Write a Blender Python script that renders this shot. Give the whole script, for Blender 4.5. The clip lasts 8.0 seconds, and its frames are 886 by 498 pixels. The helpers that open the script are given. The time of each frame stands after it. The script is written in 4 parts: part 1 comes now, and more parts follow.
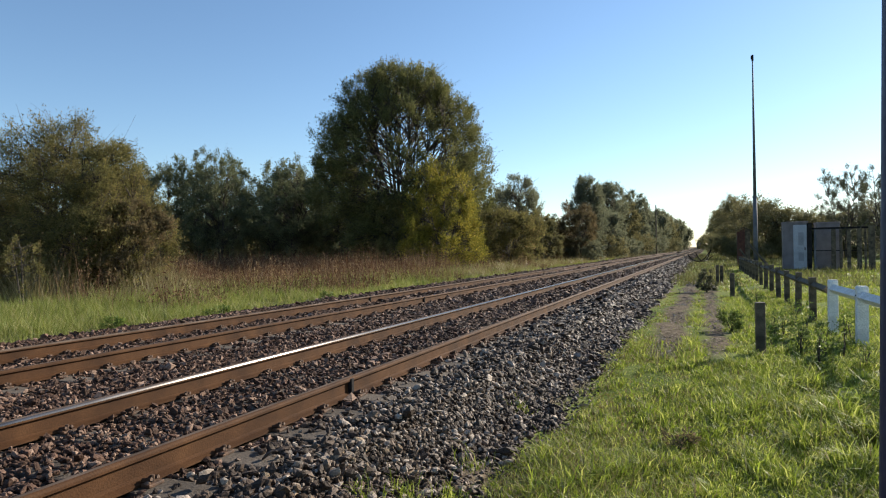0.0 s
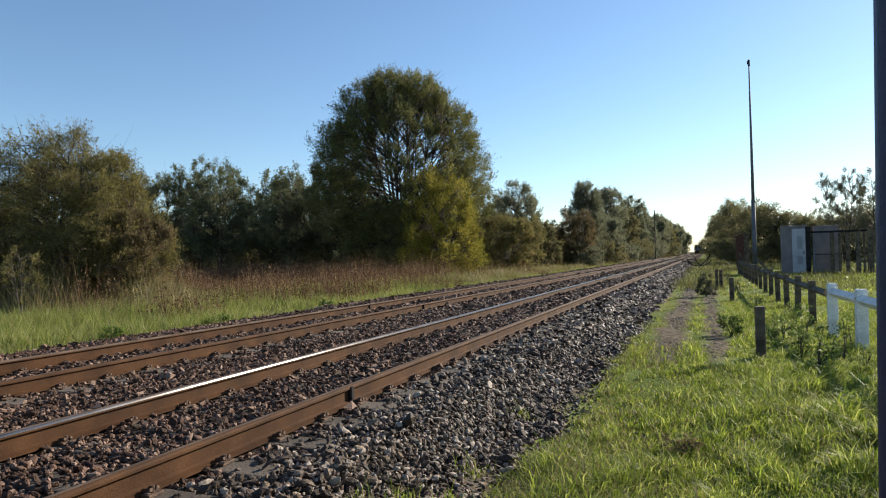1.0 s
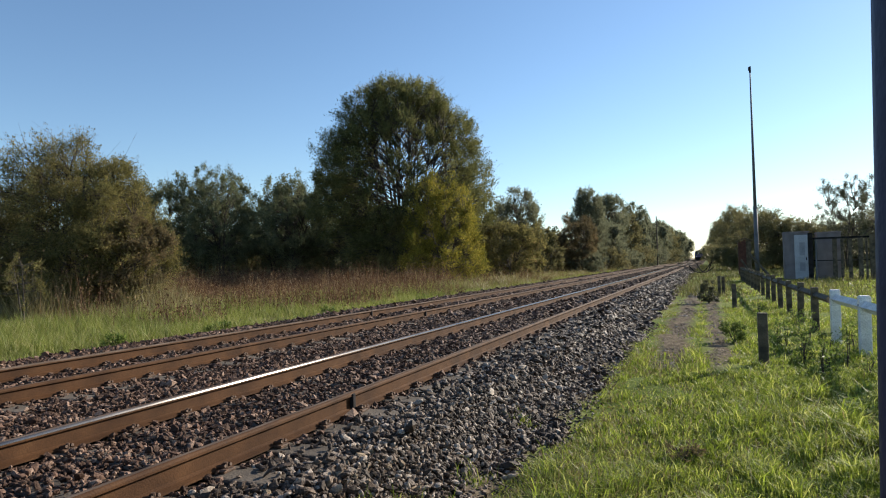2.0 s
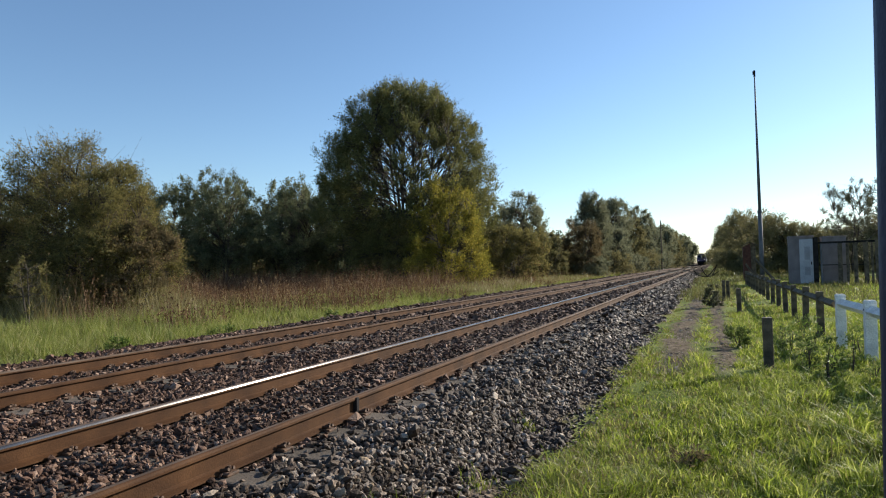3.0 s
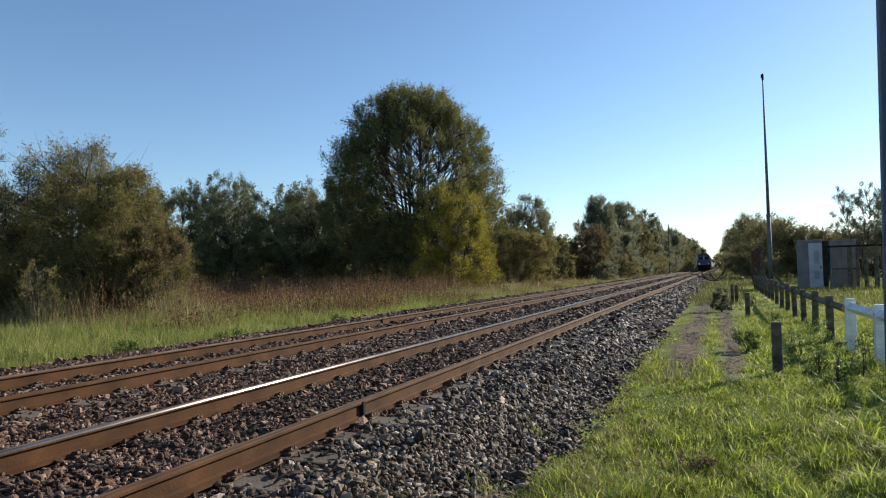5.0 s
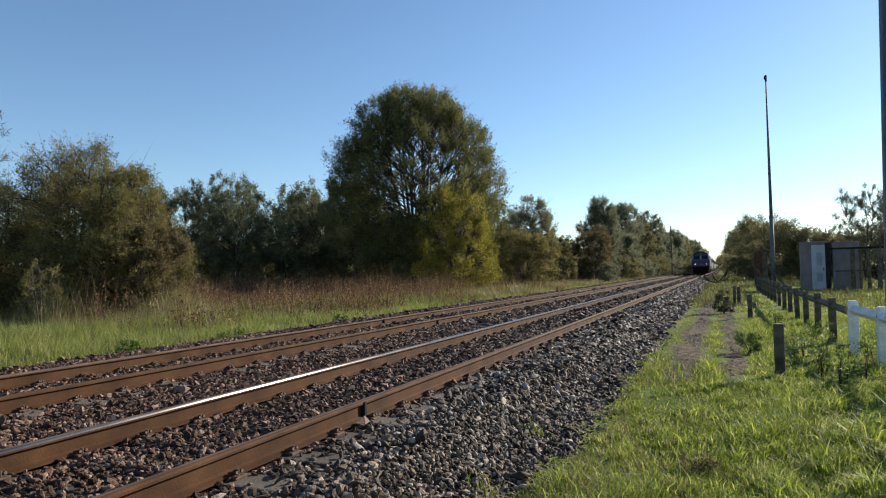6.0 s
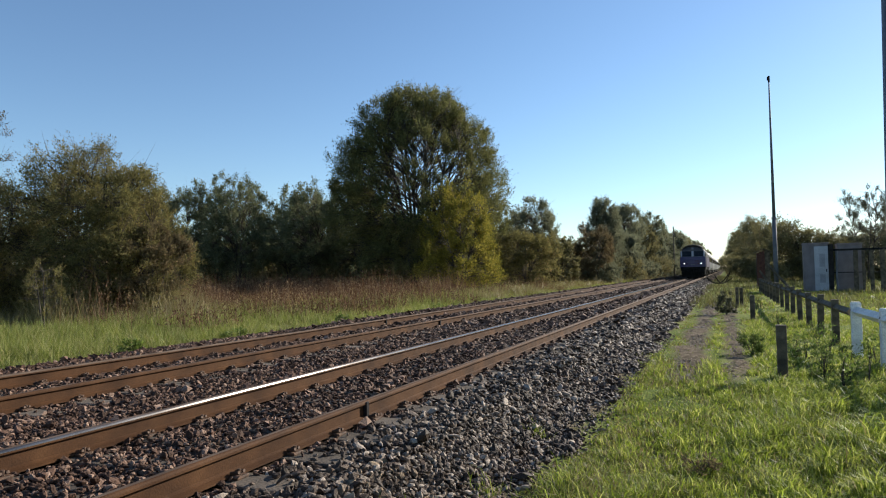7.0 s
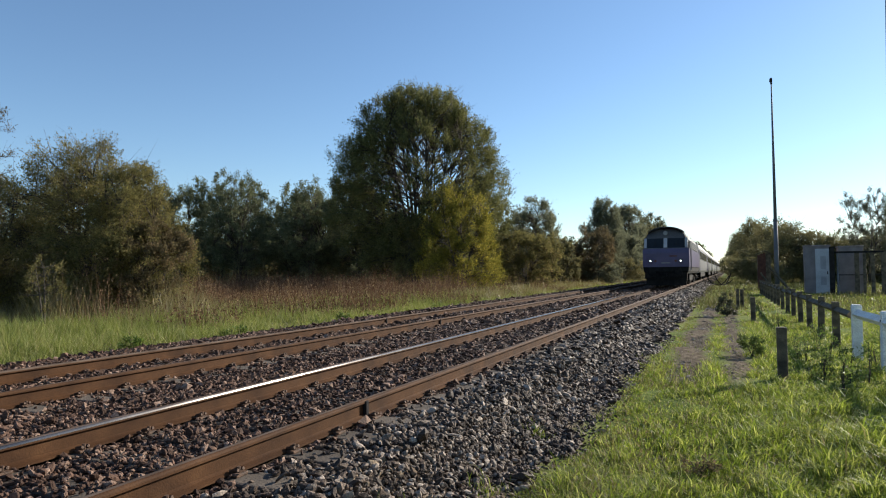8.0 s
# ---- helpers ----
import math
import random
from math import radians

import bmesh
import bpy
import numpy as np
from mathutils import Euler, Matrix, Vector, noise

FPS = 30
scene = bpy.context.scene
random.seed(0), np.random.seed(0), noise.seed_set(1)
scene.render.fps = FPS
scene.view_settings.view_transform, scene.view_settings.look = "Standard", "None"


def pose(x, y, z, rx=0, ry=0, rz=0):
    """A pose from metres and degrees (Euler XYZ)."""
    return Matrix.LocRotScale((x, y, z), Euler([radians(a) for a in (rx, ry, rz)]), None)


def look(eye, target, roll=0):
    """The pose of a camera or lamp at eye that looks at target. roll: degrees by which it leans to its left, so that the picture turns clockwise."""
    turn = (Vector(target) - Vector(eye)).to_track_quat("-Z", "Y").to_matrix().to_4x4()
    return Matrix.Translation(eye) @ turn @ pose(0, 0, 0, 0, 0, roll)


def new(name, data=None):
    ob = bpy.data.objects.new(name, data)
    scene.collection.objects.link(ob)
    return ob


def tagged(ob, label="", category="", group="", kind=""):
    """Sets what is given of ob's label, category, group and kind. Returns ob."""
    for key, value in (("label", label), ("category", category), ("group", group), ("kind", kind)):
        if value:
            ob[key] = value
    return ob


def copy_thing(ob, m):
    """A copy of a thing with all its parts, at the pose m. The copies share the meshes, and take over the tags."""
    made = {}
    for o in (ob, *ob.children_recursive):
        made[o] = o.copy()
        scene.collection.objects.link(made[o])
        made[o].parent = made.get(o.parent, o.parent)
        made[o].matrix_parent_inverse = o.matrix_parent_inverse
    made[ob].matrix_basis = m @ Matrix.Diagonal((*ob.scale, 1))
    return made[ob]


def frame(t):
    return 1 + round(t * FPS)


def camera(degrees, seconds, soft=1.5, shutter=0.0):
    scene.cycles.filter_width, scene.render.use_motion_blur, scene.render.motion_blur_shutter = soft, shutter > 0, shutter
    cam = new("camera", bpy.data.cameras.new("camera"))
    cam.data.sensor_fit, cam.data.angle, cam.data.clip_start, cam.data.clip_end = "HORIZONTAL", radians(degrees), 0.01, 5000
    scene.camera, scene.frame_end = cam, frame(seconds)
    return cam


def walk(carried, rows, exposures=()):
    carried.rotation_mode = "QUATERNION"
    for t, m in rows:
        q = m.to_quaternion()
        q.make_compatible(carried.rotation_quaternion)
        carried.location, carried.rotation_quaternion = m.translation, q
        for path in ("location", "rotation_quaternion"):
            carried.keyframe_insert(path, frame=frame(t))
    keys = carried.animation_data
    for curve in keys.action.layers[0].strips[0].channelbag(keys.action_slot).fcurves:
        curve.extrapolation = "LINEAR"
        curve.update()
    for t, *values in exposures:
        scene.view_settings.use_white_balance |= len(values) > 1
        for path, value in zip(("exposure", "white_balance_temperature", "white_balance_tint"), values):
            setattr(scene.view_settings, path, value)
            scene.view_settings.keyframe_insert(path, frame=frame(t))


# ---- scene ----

# ---------- camera ----------
EYE_Z = 1.16
cam = camera(69.56, 8.0, soft=1.1)


def aim(yaw, pitch, roll, shift):
    """Yaw: degrees to the left of the track; shift: metres to the right along the picture."""
    a, b = radians(yaw), radians(pitch)
    eye = Vector((shift * math.cos(a), shift * math.sin(a), EYE_Z))
    way = Vector((-math.sin(a) * math.cos(b), math.cos(a) * math.cos(b), math.sin(b)))
    return look(eye, eye + way, roll)


CAM_ROWS = [
    (0.0, 22.526, 0.158, -0.909, 0.0000), (0.5, 22.432, 0.439, -1.110, 0.0008),
    (1.0, 22.439, 0.776, -1.420, 0.0016), (1.5, 22.494, 1.106, -1.502, 0.0024),
    (3.0, 22.926, 1.734, -1.399, 0.0045), (3.5, 23.133, 1.822, -1.427, 0.0050),
    (4.0, 23.306, 1.929, -1.571, 0.0060), (4.5, 23.444, 2.031, -1.480, 0.0070),
    (6.0, 23.735, 2.156, -1.155, 0.0082), (6.5, 23.843, 2.173, -1.002, 0.0085),
    (7.0, 23.932, 2.201, -1.039, 0.0087), (7.5, 23.985, 2.149, -0.711, 0.0085),
    (8.0, 24.007, 2.151, -0.587, 0.0083)]
walk(cam, [(t, aim(y, p, r, s)) for t, y, p, r, s in CAM_ROWS],
     exposures=[(0.0, 0.95, 6500, 8), (3.0, 0.86, 6400, 8), (8.0, 0.84, 6350, 8)])

# ---------- light ----------
SUN_AZ, SUN_EL = 34.0, 24.0      # azimuth clockwise from the track's direction
world = bpy.data.worlds.new("sky")
scene.world = world
world.use_nodes = True
wn = world.node_tree.nodes
sky = wn.new("ShaderNodeTexSky")
sky.sky_type = "NISHITA"
sky.sun_disc = False
sky.sun_elevation, sky.sun_rotation = radians(SUN_EL), radians(SUN_AZ)
sky.air_density, sky.dust_density, sky.ozone_density = 1.0, 0.15, 3.5
wn["Background"].inputs["Strength"].default_value = 0.09
world.node_tree.links.new(sky.outputs[0], wn["Background"].inputs["Color"])
sun_data = bpy.data.lights.new("sun", "SUN")
sun_data.energy, sun_data.angle, sun_data.color = 5.0, radians(0.53), (1.0, 0.90, 0.76)
sun = new("sun", sun_data)
a_, e_ = radians(SUN_AZ), radians(SUN_EL)
sun.matrix_world = look((60 * math.sin(a_) * math.cos(e_), 60 * math.cos(a_) * math.cos(e_), 60 * math.sin(e_)), (0, 0, 0))


# ---------- materials ----------
def mat(name, c1, c2, scale=4.0, rough=0.8, bump=0.3, bscale=60.0, metal=0.0, island=0.0, objrand=0.0, trans=0.0,
        c3=None, spec=0.4, glow=0.0):
    m = bpy.data.materials.new(name)
    m.use_nodes = True
    nt = m.node_tree
    n, link = nt.nodes, nt.links.new
    bs = n["Principled BSDF"]
    co = n.new("ShaderNodeTexCoord")
    big = n.new("ShaderNodeTexNoise")
    big.inputs["Scale"].default_value, big.inputs["Detail"].default_value = scale, 6
    link(co.outputs["Object"], big.inputs["Vector"])
    fine = n.new("ShaderNodeTexNoise")
    fine.inputs["Scale"].default_value, fine.inputs["Detail"].default_value = bscale, 4
    link(co.outputs["Object"], fine.inputs["Vector"])
    ramp = n.new("ShaderNodeValToRGB")
    ramp.color_ramp.elements[0].position, ramp.color_ramp.elements[1].position = 0.35, 0.65
    ramp.color_ramp.elements[0].color, ramp.color_ramp.elements[1].color = (*c1, 1), (*c2, 1)
    if c3:
        el = ramp.color_ramp.elements.new(0.8)
        el.color = (*c3, 1)
    fac = big.outputs["Fac"]
    if island or objrand:
        src = n.new("ShaderNodeNewGeometry").outputs["Random Per Island"] if island else n.new("ShaderNodeObjectInfo").outputs["Random"]
        mx = n.new("ShaderNodeMix")
        mx.inputs[0].default_value = island or objrand
        link(fac, mx.inputs[2])
        link(src, mx.inputs[3])
        fac = mx.outputs[0]
    link(fac, ramp.inputs["Fac"])
    mul = n.new("ShaderNodeMix")
    mul.data_type, mul.blend_type = "RGBA", "MULTIPLY"
    mul.inputs[0].default_value = 0.55
    link(ramp.outputs["Color"], mul.inputs[6])
    r2 = n.new("ShaderNodeValToRGB")
    r2.color_ramp.elements[0].position, r2.color_ramp.elements[1].position = 0.3, 0.6
    r2.color_ramp.elements[0].color = (0.45, 0.45, 0.45, 1)
    link(fine.outputs["Fac"], r2.inputs["Fac"])
    link(r2.outputs["Color"], mul.inputs[7])
    col = mul.outputs[2]
    link(col, bs.inputs["Base Color"])
    bs.inputs["Roughness"].default_value, bs.inputs["Metallic"].default_value = rough, metal
    bs.inputs["Specular IOR Level"].default_value = spec
    if bump:
        bp = n.new("ShaderNodeBump")
        bp.inputs["Strength"].default_value, bp.inputs["Distance"].default_value = bump, 0.02
        link(fine.outputs["Fac"], bp.inputs["Height"])
        link(bp.outputs["Normal"], bs.inputs["Normal"])
    if glow:
        bs.inputs["Emission Color"].default_value, bs.inputs["Emission Strength"].default_value = (*c2, 1), glow
    if trans:
        tr = n.new("ShaderNodeBsdfTranslucent")
        ms = n.new("ShaderNodeMixShader")
        ms.inputs[0].default_value = trans
        link(col, tr.inputs["Color"])
        link(bs.outputs[0], ms.inputs[1])
        link(tr.outputs[0], ms.inputs[2])
        link(ms.outputs[0], n["Material Output"].inputs["Surface"])
    return m


def leaf_mat(name, c1, c2, c3=None, trans=0.5, rough=0.5, island=0.65):
    return mat(name, c1, c2, scale=0.35, rough=rough, bump=0, island=island, trans=trans, c3=c3, spec=0.35, bscale=2.0)


def tree_leaf(name, c1, c2, c3, trans=0.38, island=0.38):
    """Crown foliage: dull leaves, their tints drifting slowly through the crown."""
    return mat(name, c1, c2, scale=0.3, rough=0.7, bump=0, island=island, trans=trans, c3=c3, spec=0.12, bscale=1.3)


M_STONE = mat("ballast_stone", (0.052, 0.028, 0.018), (0.135, 0.077, 0.053), 0.5, 0.75, 0.5, 70, island=0.7, c3=(0.255, 0.17, 0.125), spec=0.2)
M_STONE_GREY = mat("grey_ballast_stone", (0.046, 0.031, 0.022), (0.128, 0.088, 0.062), 0.5, 0.66, 0.45, 70, island=0.75, c3=(0.34, 0.275, 0.22), spec=0.22)
M_STONE_ONE = mat("ballast_stone_single", (0.052, 0.034, 0.022), (0.142, 0.096, 0.064), 0.5, 0.75, 0.5, 70, objrand=0.8, c3=(0.32, 0.235, 0.15), spec=0.2)
M_GRAVEL = mat("path_gravel", (0.13, 0.10, 0.075), (0.24, 0.19, 0.145), 2, 0.9, 0.4, 60, island=0.7, c3=(0.38, 0.32, 0.26), spec=0.15)
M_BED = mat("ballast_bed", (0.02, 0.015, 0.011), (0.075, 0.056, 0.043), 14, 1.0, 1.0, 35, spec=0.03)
M_RUST = mat("rusty_rail_steel", (0.042, 0.018, 0.007), (0.08, 0.036, 0.014), 3, 0.75, 0.2, 90, c3=(0.115, 0.059, 0.024), spec=0.15)
M_TREAD = mat("worn_rail_head", (0.16, 0.14, 0.128), (0.25, 0.222, 0.20), 2, 0.27, 0.0, 140, metal=0.95)

def brushed(m, roughness, amount):
    """Lengthwise wear marks: the gloss spreads across the rail."""
    n, link = m.node_tree.nodes, m.node_tree.links.new
    t = n.new("ShaderNodeCombineXYZ")
    t.inputs[0].default_value = 1.0
    bs = n["Principled BSDF"]
    link(t.outputs[0], bs.inputs["Tangent"])
    bs.inputs["Anisotropic"].default_value, bs.inputs["Roughness"].default_value = amount, roughness


brushed(M_TREAD, 0.26, 0.9)
M_TREAD_DULL = mat("dull_rail_head", (0.075, 0.05, 0.035), (0.14, 0.10, 0.075), 2, 0.85, 0.05, 140, spec=0.12)
M_SLEEPER = mat("weathered_concrete", (0.065, 0.05, 0.037), (0.125, 0.098, 0.075), 3, 0.9, 0.5, 50, objrand=0.3)
M_CLIP = mat("rusty_clip", (0.05, 0.03, 0.02), (0.13, 0.07, 0.04), 12, 0.7, 0.3, 90)
M_BLADE = leaf_mat("grass_blade", (0.14, 0.185, 0.02), (0.29, 0.36, 0.042), (0.48, 0.49, 0.125), 0.5, 0.55, 0.8)
M_BLADE_DRY = leaf_mat("dry_grass_blade", (0.17, 0.14, 0.055), (0.28, 0.23, 0.1), (0.36, 0.31, 0.16), 0.4)
M_BLADE_FAR = leaf_mat("meadow_blade", (0.17, 0.2, 0.04), (0.27, 0.3, 0.07), (0.4, 0.36, 0.15), 0.5, 0.6, 0.65)
M_BLADE_ROUGH = leaf_mat("rough_blade", (0.10, 0.105, 0.03), (0.16, 0.155, 0.05), (0.22, 0.195, 0.085), 0.4)
M_DOCK = leaf_mat("dock_leaf", (0.11, 0.16, 0.03), (0.2, 0.26, 0.055), (0.3, 0.33, 0.1), 0.5)
M_WEED = leaf_mat("dry_dock_stem", (0.085, 0.044, 0.022), (0.18, 0.102, 0.05), (0.33, 0.235, 0.125), 0.35, 0.8, 0.62)
M_BARK = mat("bark", (0.03, 0.024, 0.018), (0.085, 0.07, 0.054), 2.5, 0.95, 0.8, 25)
M_WILLOW = tree_leaf("willow_leaf", (0.11, 0.115, 0.042), (0.20, 0.195, 0.072), (0.34, 0.28, 0.12), 0.45)
M_YELLOW = tree_leaf("yellow_willow_leaf", (0.15, 0.145, 0.027), (0.32, 0.275, 0.044), (0.50, 0.40, 0.08), 0.48, 0.5)
M_BUSH = tree_leaf("bush_leaf", (0.135, 0.125, 0.044), (0.255, 0.22, 0.08), (0.35, 0.235, 0.12), 0.5, 0.45)
M_RED = tree_leaf("russet_leaf", (0.12, 0.10, 0.05), (0.205, 0.155, 0.08), (0.29, 0.19, 0.105), 0.42, 0.45)
M_POPLAR = tree_leaf("poplar_leaf", (0.11, 0.125, 0.065), (0.19, 0.20, 0.105), (0.30, 0.29, 0.165), 0.42)
M_LINE = tree_leaf("lineside_leaf", (0.135, 0.145, 0.09), (0.22, 0.225, 0.14), (0.30, 0.29, 0.185), 0.54, 0.3)
M_HEDGE = tree_leaf("hedge_leaf", (0.145, 0.135, 0.062), (0.25, 0.222, 0.10), (0.34, 0.275, 0.14), 0.44)
M_DARKLEAF = tree_leaf("dark_tree_leaf", (0.08, 0.084, 0.05), (0.14, 0.142, 0.082), (0.22, 0.205, 0.125), 0.3)
M_NETTLE = tree_leaf("nettle_leaf", (0.09, 0.125, 0.032), (0.16, 0.21, 0.055), (0.25, 0.29, 0.10), 0.45, 0.5)
M_TIMBER = mat("dark_timber", (0.05, 0.041, 0.028), (0.14, 0.113, 0.076), 5, 0.9, 0.7, 45)
M_WHITE = mat("white_concrete_paint", (0.62, 0.62, 0.60), (0.80, 0.80, 0.78), 5, 0.75, 0.3, 40)
M_REDWOOD = mat("red_brown_boards", (0.055, 0.022, 0.016), (0.11, 0.045, 0.03), 4, 0.85, 0.5, 40)
M_GALV = mat("galvanised_steel", (0.10, 0.105, 0.115), (0.17, 0.175, 0.19), 2, 0.7, 0.1, 60, metal=0.1, spec=0.2)
M_CABIN = mat("grey_cabin_render", (0.17, 0.15, 0.15), (0.24, 0.215, 0.215), 1.5, 0.9, 0.4, 40)
M_DOOR = mat("pale_door_paint", (0.38, 0.395, 0.42), (0.48, 0.495, 0.525), 1.5, 0.6, 0.1, 40)
M_VENT = mat("door_panel_paint", (0.28, 0.29, 0.31), (0.36, 0.37, 0.39), 1.5, 0.6, 0.1, 40)
M_DARKSTEEL = mat("dark_steel", (0.012, 0.011, 0.011), (0.032, 0.03, 0.03), 4, 0.8, 0.2, 60, spec=0.1)
M_POST = mat("violet_black_post", (0.018, 0.014, 0.034), (0.03, 0.024, 0.056), 6, 0.6, 0.1, 80)
M_RUBBER = mat("black_cable", (0.012, 0.011, 0.01), (0.03, 0.027, 0.022), 6, 0.95, 0.1, 60, spec=0.05)
M_VIOLET = mat("violet_blue_paint", (0.040, 0.029, 0.088), (0.060, 0.044, 0.122), 1.2, 0.4, 0.05, 20, spec=0.5)
M_TGREY = mat("silver_grey_paint", (0.15, 0.15, 0.155), (0.21, 0.21, 0.215), 0.8, 0.4, 0.05, 20, spec=0.5)
M_TROOF = mat("sooty_roof", (0.045, 0.043, 0.044), (0.10, 0.096, 0.096), 1.0, 0.7, 0.1, 20)
M_TWHITE = mat("pale_pillar_paint", (0.33, 0.33, 0.35), (0.44, 0.44, 0.46), 1.2, 0.45, 0.05, 20)
M_UNDER = mat("grimy_underframe", (0.006, 0.006, 0.006), (0.018, 0.016, 0.014), 3, 0.85, 0.3, 25, spec=0.15)
M_GLASS = mat("dark_window_glass", (0.008, 0.01, 0.012), (0.015, 0.018, 0.02), 1, 0.16, 0, 20, spec=0.25)
M_CABGREY = mat("grimy_cab_grey_paint", (0.12, 0.115, 0.13), (0.18, 0.17, 0.19), 1.5, 0.45, 0.05, 20, spec=0.4)
M_LAMP = mat("lit_headlamp", (1.0, 0.93, 0.85), (1.0, 0.95, 0.9), 1, 0.3, 0, 20, glow=3.5)


def ground_material():
    m = bpy.data.materials.new("meadow_ground")
    m.use_nodes = True
    nt = m.node_tree
    n, link = nt.nodes, nt.links.new
    bs = n["Principled BSDF"]
    co = n.new("ShaderNodeTexCoord")

    def noise_fac(scale, detail=5):
        k = n.new("ShaderNodeTexNoise")
        k.inputs["Scale"].default_value, k.inputs["Detail"].default_value = scale, detail
        link(co.outputs["Object"], k.inputs["Vector"])
        return k.outputs["Fac"]

    def ramp(fac, stops):
        r = n.new("ShaderNodeValToRGB")
        e = r.color_ramp.elements
        while len(e) < len(stops):
            e.new(0.5)
        for el, (p, c) in zip(e, stops):
            el.position, el.color = p, (*c, 1)
        link(fac, r.inputs["Fac"])
        return r.outputs["Color"]

    green = ramp(noise_fac(0.6), [(0.3, (0.08, 0.11, 0.025)), (0.5, (0.13, 0.16, 0.04)), (0.72, (0.16, 0.17, 0.05))])
    soil = ramp(noise_fac(9), [(0.3, (0.07, 0.053, 0.034)), (0.55, (0.135, 0.105, 0.073)), (0.75, (0.24, 0.195, 0.145))])
    # two worn wheel paths in the grass beside the track
    sep = n.new("ShaderNodeSeparateXYZ")
    link(co.outputs["Object"], sep.inputs[0])

    def math_node(op, a, b):
        k = n.new("ShaderNodeMath")
        k.operation = op
        for i, v in enumerate((a, b)):
            if isinstance(v, (int, float)):
                k.inputs[i].default_value = v
            else:
                link(v, k.inputs[i])
        return k.outputs[0]

    wob = math_node("MULTIPLY", math_node("SUBTRACT", noise_fac(0.9), 0.5), 0.9)
    x = math_node("ADD", sep.outputs[0], wob)
    d1 = math_node("SUBTRACT", math_node("ABSOLUTE", math_node("ADD", x, 0.7), 0), 0.03)
    d2 = math_node("ABSOLUTE", math_node("SUBTRACT", x, 0.1), 0)
    d = math_node("MINIMUM", d1, math_node("ADD", d2, 0.06))
    mask = n.new("ShaderNodeMapRange")
    mask.inputs[1].default_value, mask.inputs[2].default_value = 0.36, 0.14
    link(d, mask.inputs[0])
    far = n.new("ShaderNodeMapRange")
    far.inputs[1].default_value, far.inputs[2].default_value = 9.5, 12.0
    link(sep.outputs[1], far.inputs[0])
    end = n.new("ShaderNodeMapRange")
    end.inputs[1].default_value, end.inputs[2].default_value = 50.0, 32.0
    link(sep.outputs[1], end.inputs[0])
    fac = math_node("MULTIPLY", math_node("MULTIPLY", mask.outputs[0], far.outputs[0]), end.outputs[0])
    foot = n.new("ShaderNodeMapRange")
    foot.inputs[1].default_value, foot.inputs[2].default_value = -1.3, -1.6
    link(x, foot.inputs[0])
    ex = math_node("MULTIPLY", math_node("SUBTRACT", sep.outputs[0], 1.25), 2.2)
    ey = math_node("MULTIPLY", math_node("SUBTRACT", sep.outputs[1], 6.0), 5.0)
    hole = math_node("LESS_THAN", math_node("ADD", math_node("MULTIPLY", ex, ex), math_node("MULTIPLY", ey, ey)), 1.0)
    fac = math_node("MAXIMUM", math_node("MAXIMUM", fac, foot.outputs[0]), hole)
    mx = n.new("ShaderNodeMix")
    mx.data_type = "RGBA"
    link(fac, mx.inputs[0])
    link(green, mx.inputs[6])
    link(soil, mx.inputs[7])
    link(mx.outputs[2], bs.inputs["Base Color"])
    bs.inputs["Roughness"].default_value = 1.0
    bs.inputs["Specular IOR Level"].default_value = 0.05
    bp = n.new("ShaderNodeBump")
    bp.inputs["Strength"].default_value, bp.inputs["Distance"].default_value = 0.8, 0.05
    link(noise_fac(18), bp.inputs["Height"])
    link(bp.outputs["Normal"], bs.inputs["Normal"])
    return m


M_GROUND = ground_material()


# ---------- mesh helpers ----------
def mesh_arrays(name, verts, faces, material, smooth=False):
    """A mesh from numpy arrays; all faces have the same number of corners."""
    me = bpy.data.meshes.new(name)
    verts, faces = np.asarray(verts, np.float32), np.asarray(faces, np.int32)
    k = faces.shape[1]
    me.vertices.add(len(verts))
    me.vertices.foreach_set("co", verts.ravel())
    me.loops.add(faces.size)
    me.loops.foreach_set("vertex_index", faces.ravel())
    me.polygons.add(len(faces))
    me.polygons.foreach_set("loop_start", np.arange(0, faces.size, k, dtype=np.int32))
    me.polygons.foreach_set("use_smooth", np.full(len(faces), smooth))
    me.update(calc_edges=True)
    me.materials.append(material)
    return me


def finish(name, bm, material, smooth=False):
    me = bpy.data.meshes.new(name)
    bmesh.ops.recalc_face_normals(bm, faces=bm.faces)
    for f in bm.faces:
        f.smooth = smooth
    bm.to_mesh(me)
    bm.free()
    me.materials.append(material)
    return me


def part(name, data, material, parent, label="", smooth=False):
    if isinstance(data, bmesh.types.BMesh):
        data = finish(name, data, material, smooth)
    ob = new(name, data)
    ob.parent = parent
    return tagged(ob, label)


def thing(name, x, y, z, label, category, group="", rz=0.0):
    ob = new(name)
    ob.matrix_basis = pose(x, y, z, 0, 0, rz)
    ob.empty_display_size = 0.2
    return tagged(ob, label, category, group)


def box(bm, x0, x1, y0, y1, z0, z1, bevel=0.0):
    r = bmesh.ops.create_cube(bm, size=1.0)
    bmesh.ops.scale(bm, vec=(x1 - x0, y1 - y0, z1 - z0), verts=r["verts"])
    bmesh.ops.translate(bm, vec=((x0 + x1) / 2, (y0 + y1) / 2, (z0 + z1) / 2), verts=r["verts"])
    if bevel:
        es = list({e for v in r["verts"] for e in v.link_edges})
        bmesh.ops.bevel(bm, geom=es, offset=bevel, segments=2, affect="EDGES", profile=0.6)
    return bm


def boxed(*args):
    return box(bmesh.new(), *args)


